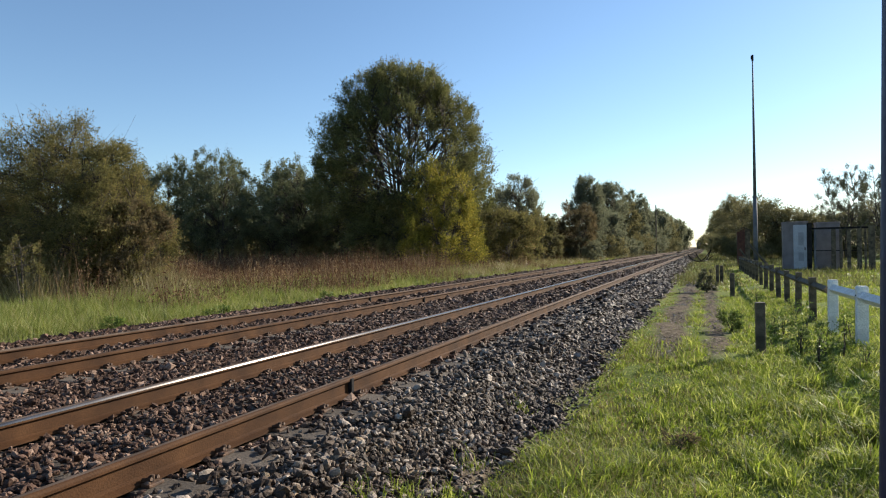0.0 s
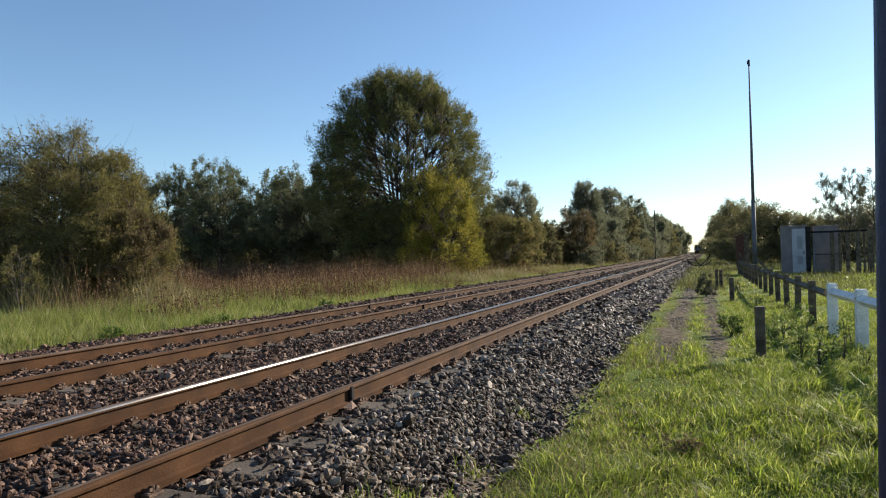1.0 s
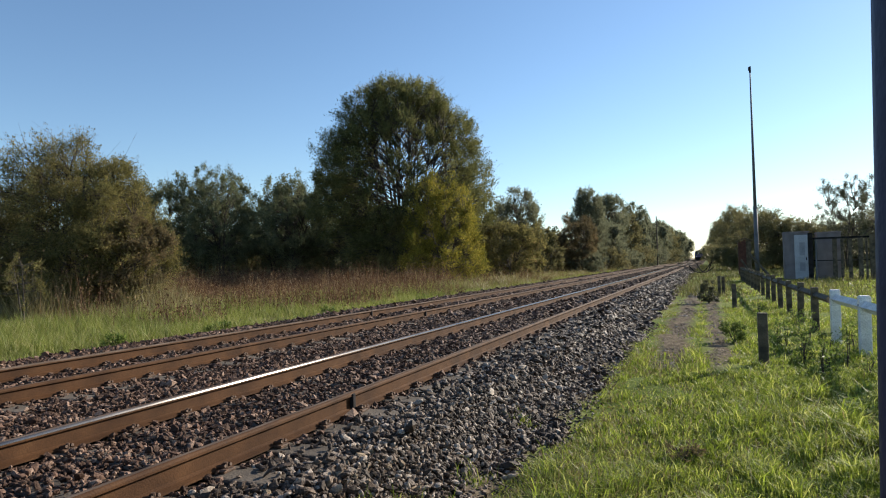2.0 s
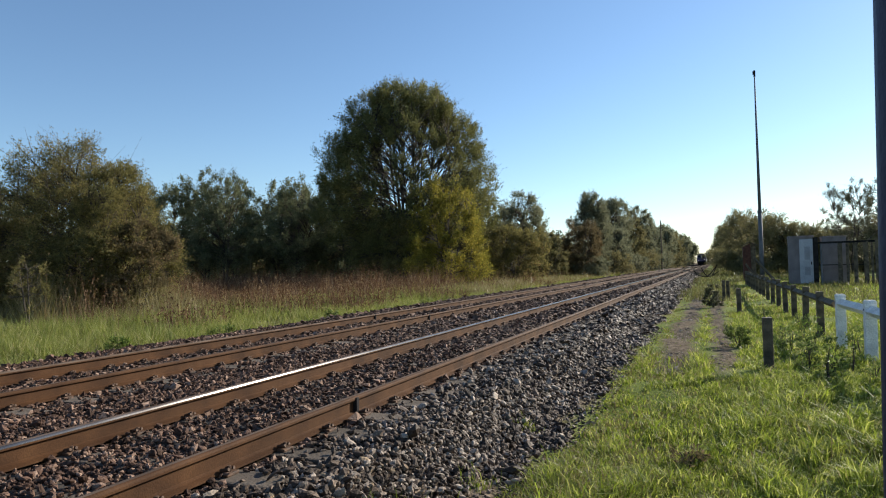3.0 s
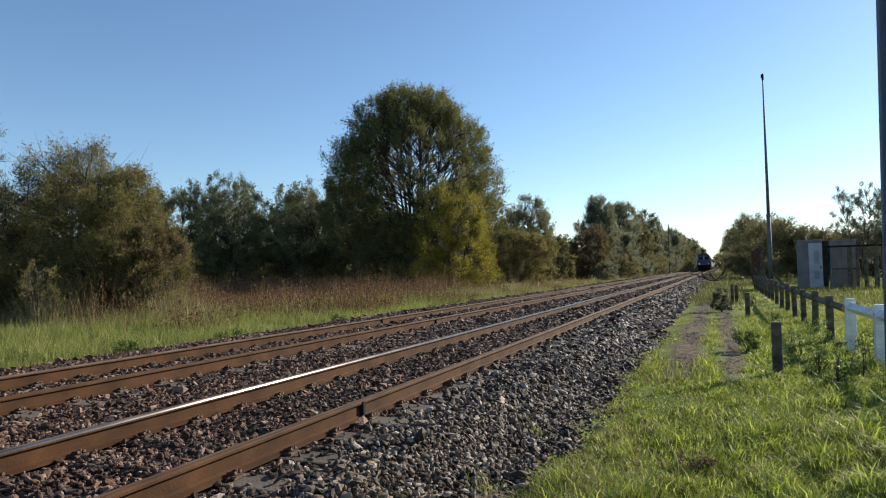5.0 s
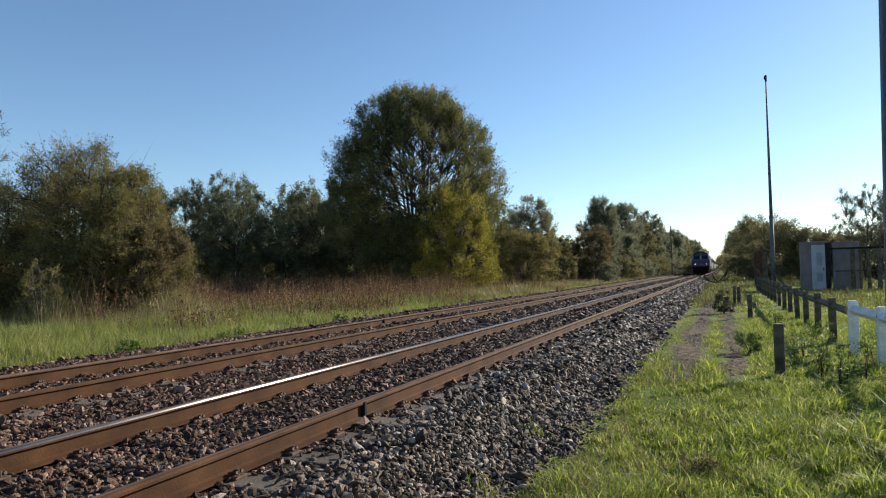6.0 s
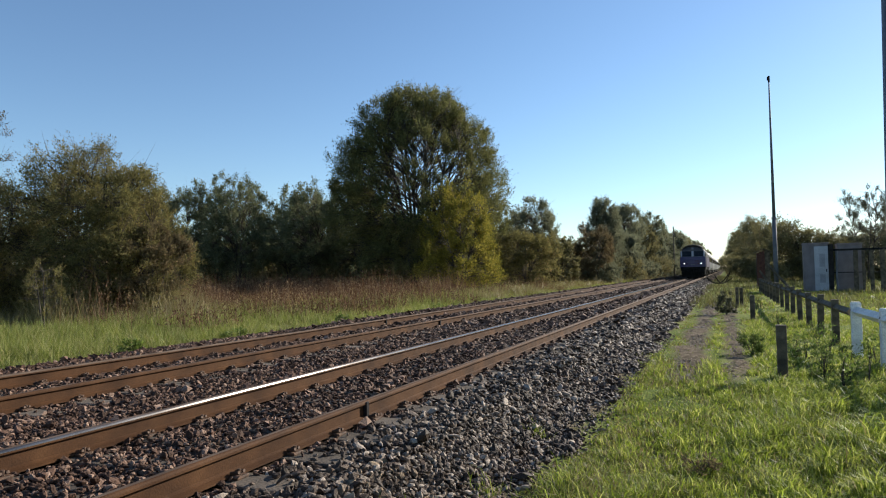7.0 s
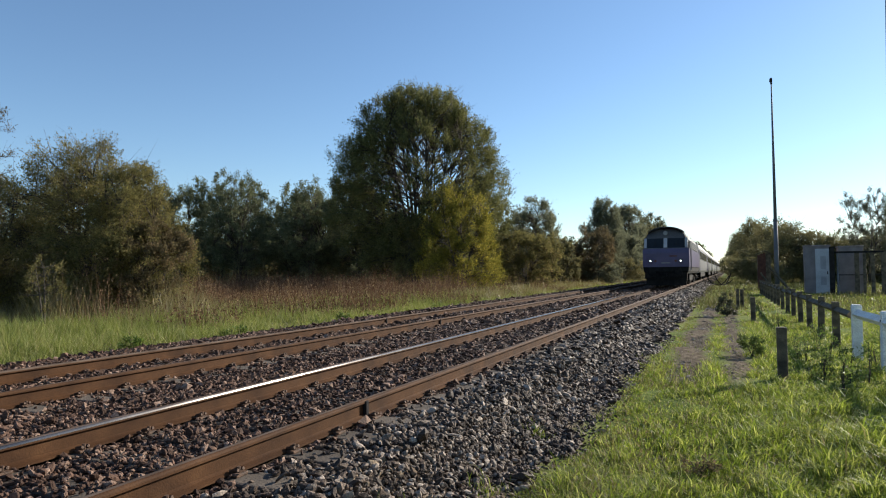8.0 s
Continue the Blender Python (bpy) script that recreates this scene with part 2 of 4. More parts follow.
def rod(bm, a, b, r0, r1, sides=10):
    a, b = Vector(a), Vector(b)
    q = (b - a).to_track_quat("Z", "Y").to_matrix().to_4x4()
    bmesh.ops.create_cone(bm, cap_ends=True, segments=sides, radius1=r0, radius2=r1, depth=(b - a).length,
                          matrix=Matrix.Translation((a + b) / 2) @ q)
    return bm


# ---------- ground and ballast bed ----------
LAND_R, LAND_L = -0.55, -0.42
RAILS = (-3.107, -4.614, -6.729, -8.236)      # centres of the four rails; the running surface is z = 0


def bed_height(x):
    """Height of the ground and of the ballast bed across the line."""
    return np.interp(x, [-12.0, -10.75, -10.2, -9.4, -2.25, -1.72, -1.3, 60], [LAND_L, LAND_L + 0.01, -0.215, -0.205, -0.205, LAND_R + 0.02, LAND_R, LAND_R])


def build_ground():
    xs = np.unique(np.concatenate([[-3000, -800, -300, -120, -70], np.arange(-45, -10, 1.0), np.arange(-10.75, -9, 0.25),
                                   [-8, -6, -5, -4, -3], np.arange(-2.5, 8, 0.25), np.arange(8, 30, 1.0), [45, 80, 200, 700, 3000]]))
    ys = np.unique(np.concatenate([[-1500, -300, -60, -10, -3], np.arange(0, 24, 0.3), np.arange(24, 80, 1.5), [100, 140, 200, 300, 500, 900, 1600, 3500]]))
    X, Y = np.meshgrid(xs, ys)
    Z = bed_height(X)
    off = (X > -1.2) | (X < -11.2)
    near = np.exp(-(Y / 60.0) ** 2)
    Z = Z + off * near * (0.03 * np.sin(X * 1.9 + 0.7 * np.sin(Y * 0.8)) * np.sin(Y * 1.3 + X) + 0.02 * np.sin(X * 5.1) * np.sin(Y * 4.3))
    w, h = len(xs), len(ys)
    idx = np.arange(w * h).reshape(h, w)
    F = np.stack([idx[:-1, :-1], idx[:-1, 1:], idx[1:, 1:], idx[1:, :-1]], -1).reshape(-1, 4)
    ob = new("ground", mesh_arrays("ground", np.stack([X, Y, Z], -1).reshape(-1, 3), F, M_GROUND, True))
    tagged(ob, "grassy flat land with two worn paths beside the line", "ground", kind="structure")


def stone_variants(rng, count):
    out = []
    for _ in range(count):
        bm = bmesh.new()
        bmesh.ops.create_icosphere(bm, subdivisions=1, radius=1.0)
        V = np.array([v.co[:] for v in bm.verts])
        F = np.array([[v.index for v in f.verts] for f in bm.faces])
        bm.free()
        V = V * rng.uniform(0.7, 1.2, (len(V), 1)) * np.array([rng.uniform(1.0, 1.65), rng.uniform(0.65, 1.0), rng.uniform(0.38, 0.75)])
        out.append((V, F))
    return out


def far_variants(rng, count, open_base=False):
    """Eight-sided stones for the farther ballast, four-sided with an open base for the farthest."""
    V0 = np.array([(1, 0, 0), (-1, 0, 0), (0, 1, 0), (0, -1, 0), (0, 0, 1), (0, 0, -1)], float)
    F0 = np.array([(0, 2, 4), (2, 1, 4), (1, 3, 4), (3, 0, 4), (2, 0, 5), (1, 2, 5), (3, 1, 5), (0, 3, 5)])
    if open_base:
        V0, F0 = V0[:5], F0[:4]
    return [(V0 * np.array([rng.uniform(1.0, 1.5), rng.uniform(0.75, 1.15), rng.uniform(0.5, 0.95)]) + rng.normal(0, 0.2, V0.shape), F0) for _ in range(count)]


def rotations(rng, n):
    q = rng.normal(size=(n, 4))
    q /= np.linalg.norm(q, axis=1, keepdims=True)
    w, x, y, z = q.T
    return np.stack([1 - 2 * (y * y + z * z), 2 * (x * y - z * w), 2 * (x * z + y * w),
                     2 * (x * y + z * w), 1 - 2 * (x * x + z * z), 2 * (y * z - x * w),
                     2 * (x * z - y * w), 2 * (y * z + x * w), 1 - 2 * (x * x + y * y)], -1).reshape(n, 3, 3)


def off_rails(x, margin):
    ok = np.ones(len(x), bool)
    for r in RAILS:
        ok &= np.abs(x - r) > margin
    return ok


def build_ballast():
    rng = np.random.default_rng(5)
    xs = np.array([-10.9, -10.2, -9.4, -8.2, -6.7, -5.6, -4.6, -3.1, -2.25, -1.72, -1.6])
    ys = np.concatenate([[-40], np.arange(0, 60, 2.0), [80, 120, 200, 400, 900]])
    X, Y = np.meshgrid(xs, ys)
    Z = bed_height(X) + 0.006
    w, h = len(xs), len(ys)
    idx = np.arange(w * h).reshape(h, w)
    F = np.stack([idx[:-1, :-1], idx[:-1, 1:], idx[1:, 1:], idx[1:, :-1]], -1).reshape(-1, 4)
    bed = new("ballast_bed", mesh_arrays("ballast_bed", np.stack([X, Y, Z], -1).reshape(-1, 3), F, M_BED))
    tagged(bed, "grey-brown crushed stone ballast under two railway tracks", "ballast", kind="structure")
    variants = stone_variants(rng, 14)
    small, tiny = far_variants(rng, 10), far_variants(rng, 10, True)
    P, S, far = [], [], []
    for y0, y1, dens, size in ((2.0, 4.2, 1250, 0.0205), (4.2, 6.0, 1250, 0.0205), (6.0, 10, 900, 0.0235), (10, 15, 720, 0.026), (15, 32, 270, 0.040), (32, 90, 80, 0.042)):
        n = int((y1 - y0) * 9.35 * dens)
        x, y = rng.uniform(-10.85, -1.35, n), rng.uniform(y0, y1, n)
        x[: n // 10] = rng.uniform(-2.5, -1.35, n // 10)
        ragged = -1.52 + 0.16 * np.sin(y * 2.3) + 0.12 * np.sin(y * 5.1 + 1) + rng.normal(0, 0.08, n)
        s = size * rng.lognormal(0, 0.3, n)
        shoulder = x > -2.9
        s = np.where(shoulder & (y < 15), s * 1.13, s)
        z, bare = bed_height(x), np.zeros(n, bool)
        for mid, first in (((RAILS[0] + RAILS[1]) / 2, 3.374), ((RAILS[2] + RAILS[3]) / 2, 3.1)):
            u = np.abs((y - first + 0.3) % 0.6 - 0.3)
            on = (np.abs(x - mid) < 1.28) & (u < 0.14)
            z = np.where(on, -0.178, z)
            foot = np.abs(np.abs(x - mid) - 0.7535)
            bare |= on & (rng.random(n) < np.where((x - mid > 0.75) & (foot < 0.5), 0.9, np.where(foot < 0.22, 0.75, 0.35)))
        keep = (x > -1.75 * y - 1.0) & off_rails(x, 0.085) & (x < ragged) & ~bare & ~(shoulder & (y < 15) & (rng.random(n) < 0.18))
        x, y, z, s = x[keep], y[keep], z[keep], s[keep]
        P.append(np.stack([x, y, z + s * rng.uniform(0.2, 1.1, len(x))], -1))
        S.append(s)
        far.append(np.where((y0 < 4) | ((x > -2.9) & (y < 8.5)), 0, 1 if y0 < 10 else 2))
    # small stones that have rolled out into the grass
    n = 4200
    x, y = -1.85 + 0.62 * rng.random(n) ** 1.3, 2.7 + 15 * rng.random(n) ** 1.4
    size = 0.015 * rng.lognormal(0, 0.3, n)
    P.append(np.stack([x, y, bed_height(x) + 0.4 * size], -1))
    S.append(size)
    far.append(np.full(n, 1))
    n = 22000
    x, y = rng.uniform(-10.85, -1.5, n), rng.uniform(-14, 6, n)
    keep = ((y < 2.0) | (x <= -1.75 * y - 1.0)) & off_rails(x, 0.1)
    x, y = x[keep], y[keep]
    size = 0.045 * rng.lognormal(0, 0.25, len(x))
    P.append(np.stack([x, y, bed_height(x) + size * 0.5], -1))
    S.append(size)
    far.append(np.full(len(x), 2))
    P, S, far = np.concatenate(P), np.concatenate(S), np.concatenate(far)
    # the stones of a short stretch beside the line are single pieces
    single = np.where((P[:, 1] > 3.0) & (P[:, 1] < 4.2) & (P[:, 0] > -2.75))[0][:300]
    rest = np.ones(len(P), bool)
    rest[single] = False
    pick = rng.integers(0, len(variants), len(P))
    pick_far = rng.integers(0, len(small), len(P))
    R = rotations(rng, len(P))
    turn, tilt = rng.uniform(0, 6.28, len(P)), rng.normal(0, 0.35, (len(P), 2))
    co, si, zero = np.cos(turn), np.sin(turn), np.zeros(len(P))
    flat = np.stack([co, -si, tilt[:, 0], si, co, tilt[:, 1], -tilt[:, 0], -tilt[:, 1], zero + 1], -1).reshape(-1, 3, 3)
    R = np.where((far == 2)[:, None, None], flat, R)
    for name, zone, material in (("ballast_stones", P[:, 0] < -2.9, M_STONE), ("shoulder_stones", P[:, 0] >= -2.9, M_STONE_GREY)):
        V, F, base = [], [], 0
        for k, (vv, ff) in enumerate(variants + small + tiny):
            m = k - len(variants)
            ids = np.where(rest & zone & ((far == 0) & (pick == k) if m < 0 else (far == 1 + m // 10) & (pick_far == m % 10)))[0]
            pts = np.einsum("nij,vj->nvi", R[ids], vv) * S[ids, None, None]
            pts[:, :, 2] *= 0.85
            pts += P[ids][:, None, :]
            V.append(pts.reshape(-1, 3))
            F.append((ff[None] + (np.arange(len(ids)) * len(vv))[:, None, None] + base).reshape(-1, 3))
            base += len(ids) * len(vv)
        loose = new(name, mesh_arrays(name, np.concatenate(V), np.concatenate(F), material))
        loose.parent = bed
        tagged(loose, kind="stuff")
    meshes = [mesh_arrays("stone", vv, ff, M_STONE_ONE) for vv, ff in variants]
    for i in single:
        st = new("stone", meshes[pick[i]])
        st.parent = bed
        st.matrix_basis = Matrix.LocRotScale(P[i], Matrix(R[i].tolist()).to_quaternion(), (S[i],) * 3)


def build_path_gravel():
    rng = np.random.default_rng(91)
    n = 5200
    y = 10.4 + 26 * rng.random(n) ** 1.5
    x = np.where(rng.random(n) < 0.62, rng.normal(-0.7, 0.2, n), rng.normal(0.1, 0.13, n)) + 0.08 * np.sin(y * 0.9)
    size = 0.010 * rng.lognormal(0, 0.45, n) * (1 + y / 40)
    variants = far_variants(rng, 8, True)
    pick, turn = rng.integers(0, 8, n), rng.uniform(0, 6.28, n)
    V, F, base = [], [], 0
    for k, (vv, ff) in enumerate(variants):
        ids = np.where(pick == k)[0]
        c, d = np.cos(turn[ids]), np.sin(turn[ids])
        pts = np.stack([vv[:, 0] * c[:, None] - vv[:, 1] * d[:, None], vv[:, 0] * d[:, None] + vv[:, 1] * c[:, None], np.tile(vv[:, 2] * 0.6, (len(ids), 1))], -1)
        pts = pts * size[ids, None, None] + np.stack([x[ids], y[ids], np.full(len(ids), LAND_R + 0.004)], -1)[:, None]
        V.append(pts.reshape(-1, 3))
        F.append((ff[None] + (np.arange(len(ids)) * len(vv))[:, None, None] + base).reshape(-1, 3))
        base += len(ids) * len(vv)
    g = new("path_gravel", mesh_arrays("path_gravel", np.concatenate(V), np.concatenate(F), M_GRAVEL))
    tagged(g, "pale brown loose gravel on the worn paths", "gravel", kind="stuff")


# ---------- tracks ----------
def rail_mesh(y0, y1, gauge, tread):
    """A flat-bottomed rail; its top and the worn corner on the gauge side (-1 or 1) are bare metal."""
    arc = [(0.0135 + 0.023 * math.sin(a), -0.023 + 0.023 * math.cos(a)) for a in np.radians([6, 20, 34, 48, 60, 72, 84])]
    half = [(0.006, 0.0003)] + arc + [(0.0365, -0.034), (0.0085, -0.051), (0.0085, -0.135), (0.03, -0.147), (0.075, -0.158), (0.075, -0.172)]
    prof = half + [(-x, z) for x, z in reversed(half)]
    bm = bmesh.new()
    stops = [y0] + list(range(0, 60, 4)) + [60, 80, 120, 200, 400, y1]
    rings = [[bm.verts.new((x * gauge, y, z)) for x, z in prof] for y in stops]
    n = len(prof)
    for r0, r1 in zip(rings, rings[1:]):
        for i in range(n):
            f = bm.faces.new((r0[i], r0[(i + 1) % n], r1[(i + 1) % n], r1[i]))
            f.material_index = 1 if 2 <= i < 7 else 2 if i < 2 or i >= n - 2 else 0
    bm.faces.new(rings[0])
    bm.faces.new(rings[-1])
    bmesh.ops.recalc_face_normals(bm, faces=bm.faces)
    for f in bm.faces:
        f.smooth = f.material_index > 0
    me = bpy.data.meshes.new("rail")
    bm.to_mesh(me)
    bm.free()
    me.materials.append(M_RUST)
    me.materials.append(tread)
    me.materials.append(M_TREAD_DULL)
    return me


def build_tracks():
    sl = bmesh.new()
    box(sl, -1.28, 1.28, -0.13, 0.13, -0.20, 0.0, 0.018)
    sleeper = finish("sleeper", sl, M_SLEEPER)
    cb = bmesh.new()
    box(cb, -0.035, 0.035, -0.055, 0.055, 0.0, 0.022, 0.006)
    rod(cb, (0, 0, 0.01), (0, 0, 0.062), 0.016, 0.013, 8)
    rod(cb, (-0.05, -0.025, 0.03), (0.02, -0.025, 0.045), 0.012, 0.012, 6)
    rod(cb, (-0.05, 0.025, 0.03), (0.02, 0.025, 0.045), 0.012, 0.012, 6)
    clip = finish("clip", cb, M_CLIP)
    for k, (ra, rb, first, group) in enumerate(((RAILS[0], RAILS[1], 3.374, "near"), (RAILS[2], RAILS[3], 3.1, "far"))):
        mid = (ra + rb) / 2
        tr = thing("railway_track", mid, 0, 0, "rusty steel rails on weathered concrete sleepers in stone ballast", "railway track", "parallel tracks")
        for r, side in ((ra, -1), (rb, 1)):
            part("rail", rail_mesh(-25, 900, side, M_TREAD if k == 0 else M_TREAD_DULL), M_RUST, tr).location = (r - mid, 0, 0)
        for i in range(-6, 95):
            y = first + 0.6 * i
            s = part("sleeper", sleeper, M_SLEEPER, tr)
            s.location = (0, y, -0.176)
            if 1.5 < y < 34:
                for r in (ra, rb):
                    for side in (-1, 1):
                        c = part("clip", clip, M_CLIP, s)
                        c.matrix_basis = pose(r - mid + side * 0.105, 0, 0, 0, 0, 0 if side > 0 else 180)
        for r, y in ((ra, 5.14),) if k == 0 else ((ra, 14.85), (rb, 14.75)):
            b = bmesh.new()
            box(b, 0.0085, 0.05, -0.022, 0.022, -0.16, -0.012, 0.006)
            box(b, -0.05, -0.0085, -0.022, 0.022, -0.16, -0.03, 0.006)
            part("joint_clamp", b, M_DARKSTEEL, tr, "dark clamp on the rail web").location = (r - mid, y, 0)


# ---------- foliage ----------
def leaf_shapes(rng, P, length, width, way=None, corners=4):
    """Leaves at P, pointing loosely along way: diamonds, or triangles for far plants."""
    n = len(P)
    d = rng.normal(size=(n, 3))
    if way is not None:
        d = way + 0.5 * d
    d /= np.linalg.norm(d, axis=1, keepdims=True) + 1e-9
    s = np.cross(d, rng.normal(size=(n, 3)))
    s /= np.linalg.norm(s, axis=1, keepdims=True) + 1e-9
    L = (length * rng.uniform(0.6, 1.3, n))[:, None]
    Wd = (width * rng.uniform(0.6, 1.3, n))[:, None]
    if corners == 3:
        V = np.stack([P - d * L / 2 - s * Wd / 2, P - d * L / 3 + s * Wd / 2, P + d * L / 2], 1)
    else:
        V = np.stack([P - d * L / 2, P + s * Wd / 2, P + d * L / 2, P - s * Wd / 2], 1)
    return V.reshape(-1, 3), np.arange(corners * n).reshape(n, corners)


def tube(points, radii, sides=5):
    points = np.asarray(points, float)
    V, n = [], len(points)
    tang = np.gradient(points, axis=0)
    tang /= np.linalg.norm(tang, axis=1, keepdims=True) + 1e-9
    ref = np.array([0.31, 0.83, 0.17])
    for p, t, r in zip(points, tang, radii):
        u = np.cross(t, ref)
        u /= np.linalg.norm(u) + 1e-9
        v = np.cross(t, u)
        a = np.linspace(0, 2 * np.pi, sides, endpoint=False)[:, None]
        V.append(p + r * (np.cos(a) * u + np.sin(a) * v))
    idx = np.arange(n * sides).reshape(n, sides)
    F = np.stack([idx[:-1], np.roll(idx[:-1], -1, 1), np.roll(idx[1:], -1, 1), idx[1:]], -1).reshape(-1, 4)
    return np.concatenate(V), F


def join(chunks):
    V, F, base = [], [], 0
    for v, f in chunks:
        V.append(v)
        F.append(f + base)
        base += len(v)
    return np.concatenate(V), np.concatenate(F)


def make_tree(name, x, y, z, height, radius, seed, leaf, label, category="tree", stems=1, clumps=120, leaves=150, size=0.16,
              low=0.25, clump_r=0.16, twigs=0.5, droop=0.2, group="", narrow=0.0, trunk_r=None, lumpy=1.0,
              hollow=0.25, up=0.35, fan=(0.2, 0.5), thin=None):
    """A trunk or several stems, limbs that reach out to clumps, and small leaves round the limbs' ends.

    hollow: how far out the clumps begin; thin: (x0, x1, z0, z1) shares of the crown where few leaves are left on its open side.
    """
    rng = np.random.default_rng(seed)
    tr = thing(name, x, y, z, label, category, group)
    zc = height * (1 + low) / 2
    rz = height * (1 - low) / 2
    d = rng.normal(size=(clumps, 3))
    d /= np.linalg.norm(d, axis=1, keepdims=True)
    ph = rng.uniform(0, 6.28, 4)
    lump = 1 + lumpy * (0.13 * np.sin(3 * np.arctan2(d[:, 1], d[:, 0]) + ph[0]) + 0.12 * np.sin(4.3 * d[:, 2] + ph[1]) + 0.08 * np.sin(7 * d[:, 0] + ph[2]))
    d = d / (np.abs(d) ** 2.5).sum(1, keepdims=True) ** 0.4
    rad = rng.uniform(hollow, 1.0, clumps) ** 0.45 * lump
    C = d * rad[:, None] * np.array([radius, radius, rz])
    C[:, 2] += zc
    taper = 1 - narrow * np.clip((C[:, 2] - zc) / rz, 0, 1)
    C[:, :2] *= taper[:, None]
    C[:, 2] = np.clip(C[:, 2], 0.05 * height, None)
    if thin:
        u = (C[:, 0] * 0.9 + C[:, 1] * 0.436) / radius
        side = (C[:, 0] * 0.436 - C[:, 1] * 0.9) / radius
        h = C[:, 2] / height
        x0, x1, z0, z1 = thin
        mid_u, mid_h = (x0 + x1) / 2, (z0 + z1) / 2
        inside = ((u - mid_u) / (x1 - x0) * 2) ** 2 + ((h - mid_h) / (z1 - z0) * 2) ** 2
        gone = np.clip(1.5 - inside, 0, 1) * np.where(side > -0.2, 0.6, 0.36)
        C = C[rng.random(clumps) > gone]
        clumps = len(C)
    trunk_r = trunk_r or height * 0.022
    stem_chunks, limb_chunks, lines = [], [], []
    for s in range(stems):
        a = rng.uniform(0, 6.28)
        lean = radius * (0.12 if stems == 1 else rng.uniform(*fan))
        hs = height * rng.uniform(0.62, 0.85)
        k = np.linspace(0, 1, 8)[:, None]
        base = np.array([math.cos(a), math.sin(a), 0]) * (0.0 if stems == 1 else trunk_r * 1.5)
        line = base + k * np.array([0, 0, hs]) + k ** 1.4 * lean * np.array([math.cos(a), math.sin(a), 0]) + 0.02 * height * np.sin(k * 5 + rng.uniform(0, 6, 3)) * k * np.array([1, 1, 0])
        line[0, 2] = -0.15
        rr = trunk_r * (1 if stems == 1 else 0.6) * (1.25 - k[:, 0]) / 1.25
        stem_chunks.append(tube(line, rr + 0.002 + 0.001 * min(height, 6), 7))
        lines.append(line)
    L = np.concatenate(lines)
    for c in C:
        low_part = L[L[:, 2] < c[2] * 0.85 + 0.3]
        pool = low_part if len(low_part) else L[:1]
        start = pool[np.argmin(np.linalg.norm(pool - c, axis=1) + rng.uniform(0, radius * 0.4, len(pool)))]
        k = np.linspace(0, 1, 4)[:, None]
        bend = np.array([0, 0, np.linalg.norm(c - start) * 0.14]) * np.sin(k * np.pi)
        line = start + k * (c - start) + bend + rng.normal(0, 0.012 * radius, (4, 3)) * k * (1 - k) * 4
        limb_chunks.append(tube(line, np.linspace(trunk_r * 0.26, trunk_r * 0.05, 4), 3))
        for _ in range(int(5 * twigs + rng.random())):
            e = c + rng.normal(0, radius * clump_r * 1.2, 3) + np.array([0, 0, radius * clump_r * 0.5])
            limb_chunks.append(tube(np.stack([line[2], e]), np.array([0.05, 0.012]) * trunk_r * 2.0, 3))
    part("trunk", mesh_arrays("trunk", *join(stem_chunks), M_BARK, True), M_BARK, tr)
    part("bough", mesh_arrays("bough", *join(limb_chunks), M_BARK, True), M_BARK, tr)
    w = rng.uniform(0.35, 1.5, clumps)
    cnt = (leaves * w).astype(int)
    # each clump is a spray of twigs that point up and outwards, with leaves along them
    out = C - np.array([0, 0, zc * 0.6])
    out /= np.linalg.norm(out, axis=1, keepdims=True) + 1e-9
    k = 18
    T = rng.normal(size=(clumps, k, 3)) * (0.75 if up < 0.5 else 0.5) + out[:, None] * 0.7 + np.array([0, 0, up - droop * 0.4])
    T *= (radius * clump_r * rng.uniform(0.7, 1.6, (clumps, k)) * 1.35 / (np.linalg.norm(T, axis=2) + 1e-9))[:, :, None]
    who = np.repeat(np.arange(clumps), cnt)
    tw = rng.integers(0, k, len(who))
    f = rng.random(len(who))[:, None]
    P = C[who] + T[who, tw] * f + rng.normal(size=(len(who), 3)) * (radius * clump_r * 0.3) * (1.2 - f)
    P[:, 2] = np.maximum(P[:, 2], 0.08)
    way = T[who, tw]
    way = way / (np.linalg.norm(way, axis=1, keepdims=True) + 1e-9)
    far = y > 16.5
    me = mesh_arrays("crown", *leaf_shapes(rng, P, size * (1.15 if far else 1), size * (0.5 if far else 0.4), way, 3 if far else 4), leaf)
    part("crown", me, leaf, tr)
    return tr


def blades(rng, x, y, z, height, width, bend):
    """Grass blades as bent two-piece strips."""
    n = len(x)
    a = rng.uniform(0, 6.28, n)
    side = np.stack([np.cos(a), np.sin(a), 0 * a], -1) * (width / 2)[:, None]
    b = rng.uniform(0, 6.28, n)
    lean = np.stack([np.cos(b), np.sin(b), 0 * b], -1) * (height * bend)[:, None]
    p0 = np.stack([x, y, z], -1)
    p1 = p0 + lean * 0.3 + np.array([0, 0, 1]) * (height * 0.6)[:, None]
    p2 = p0 + lean * 1.0 + np.array([0, 0, 1]) * (height * (1 - 0.25 * bend))[:, None]
    V = np.stack([p0 - side, p0 + side, p1 + side * 0.8, p1 - side * 0.8, p2], 1).reshape(-1, 3)
    i = np.arange(n)[:, None] * 5
    F = np.concatenate([i + np.array([0, 1, 2]), i + np.array([0, 2, 3]), i + np.array([3, 2, 4])])
    return V, F


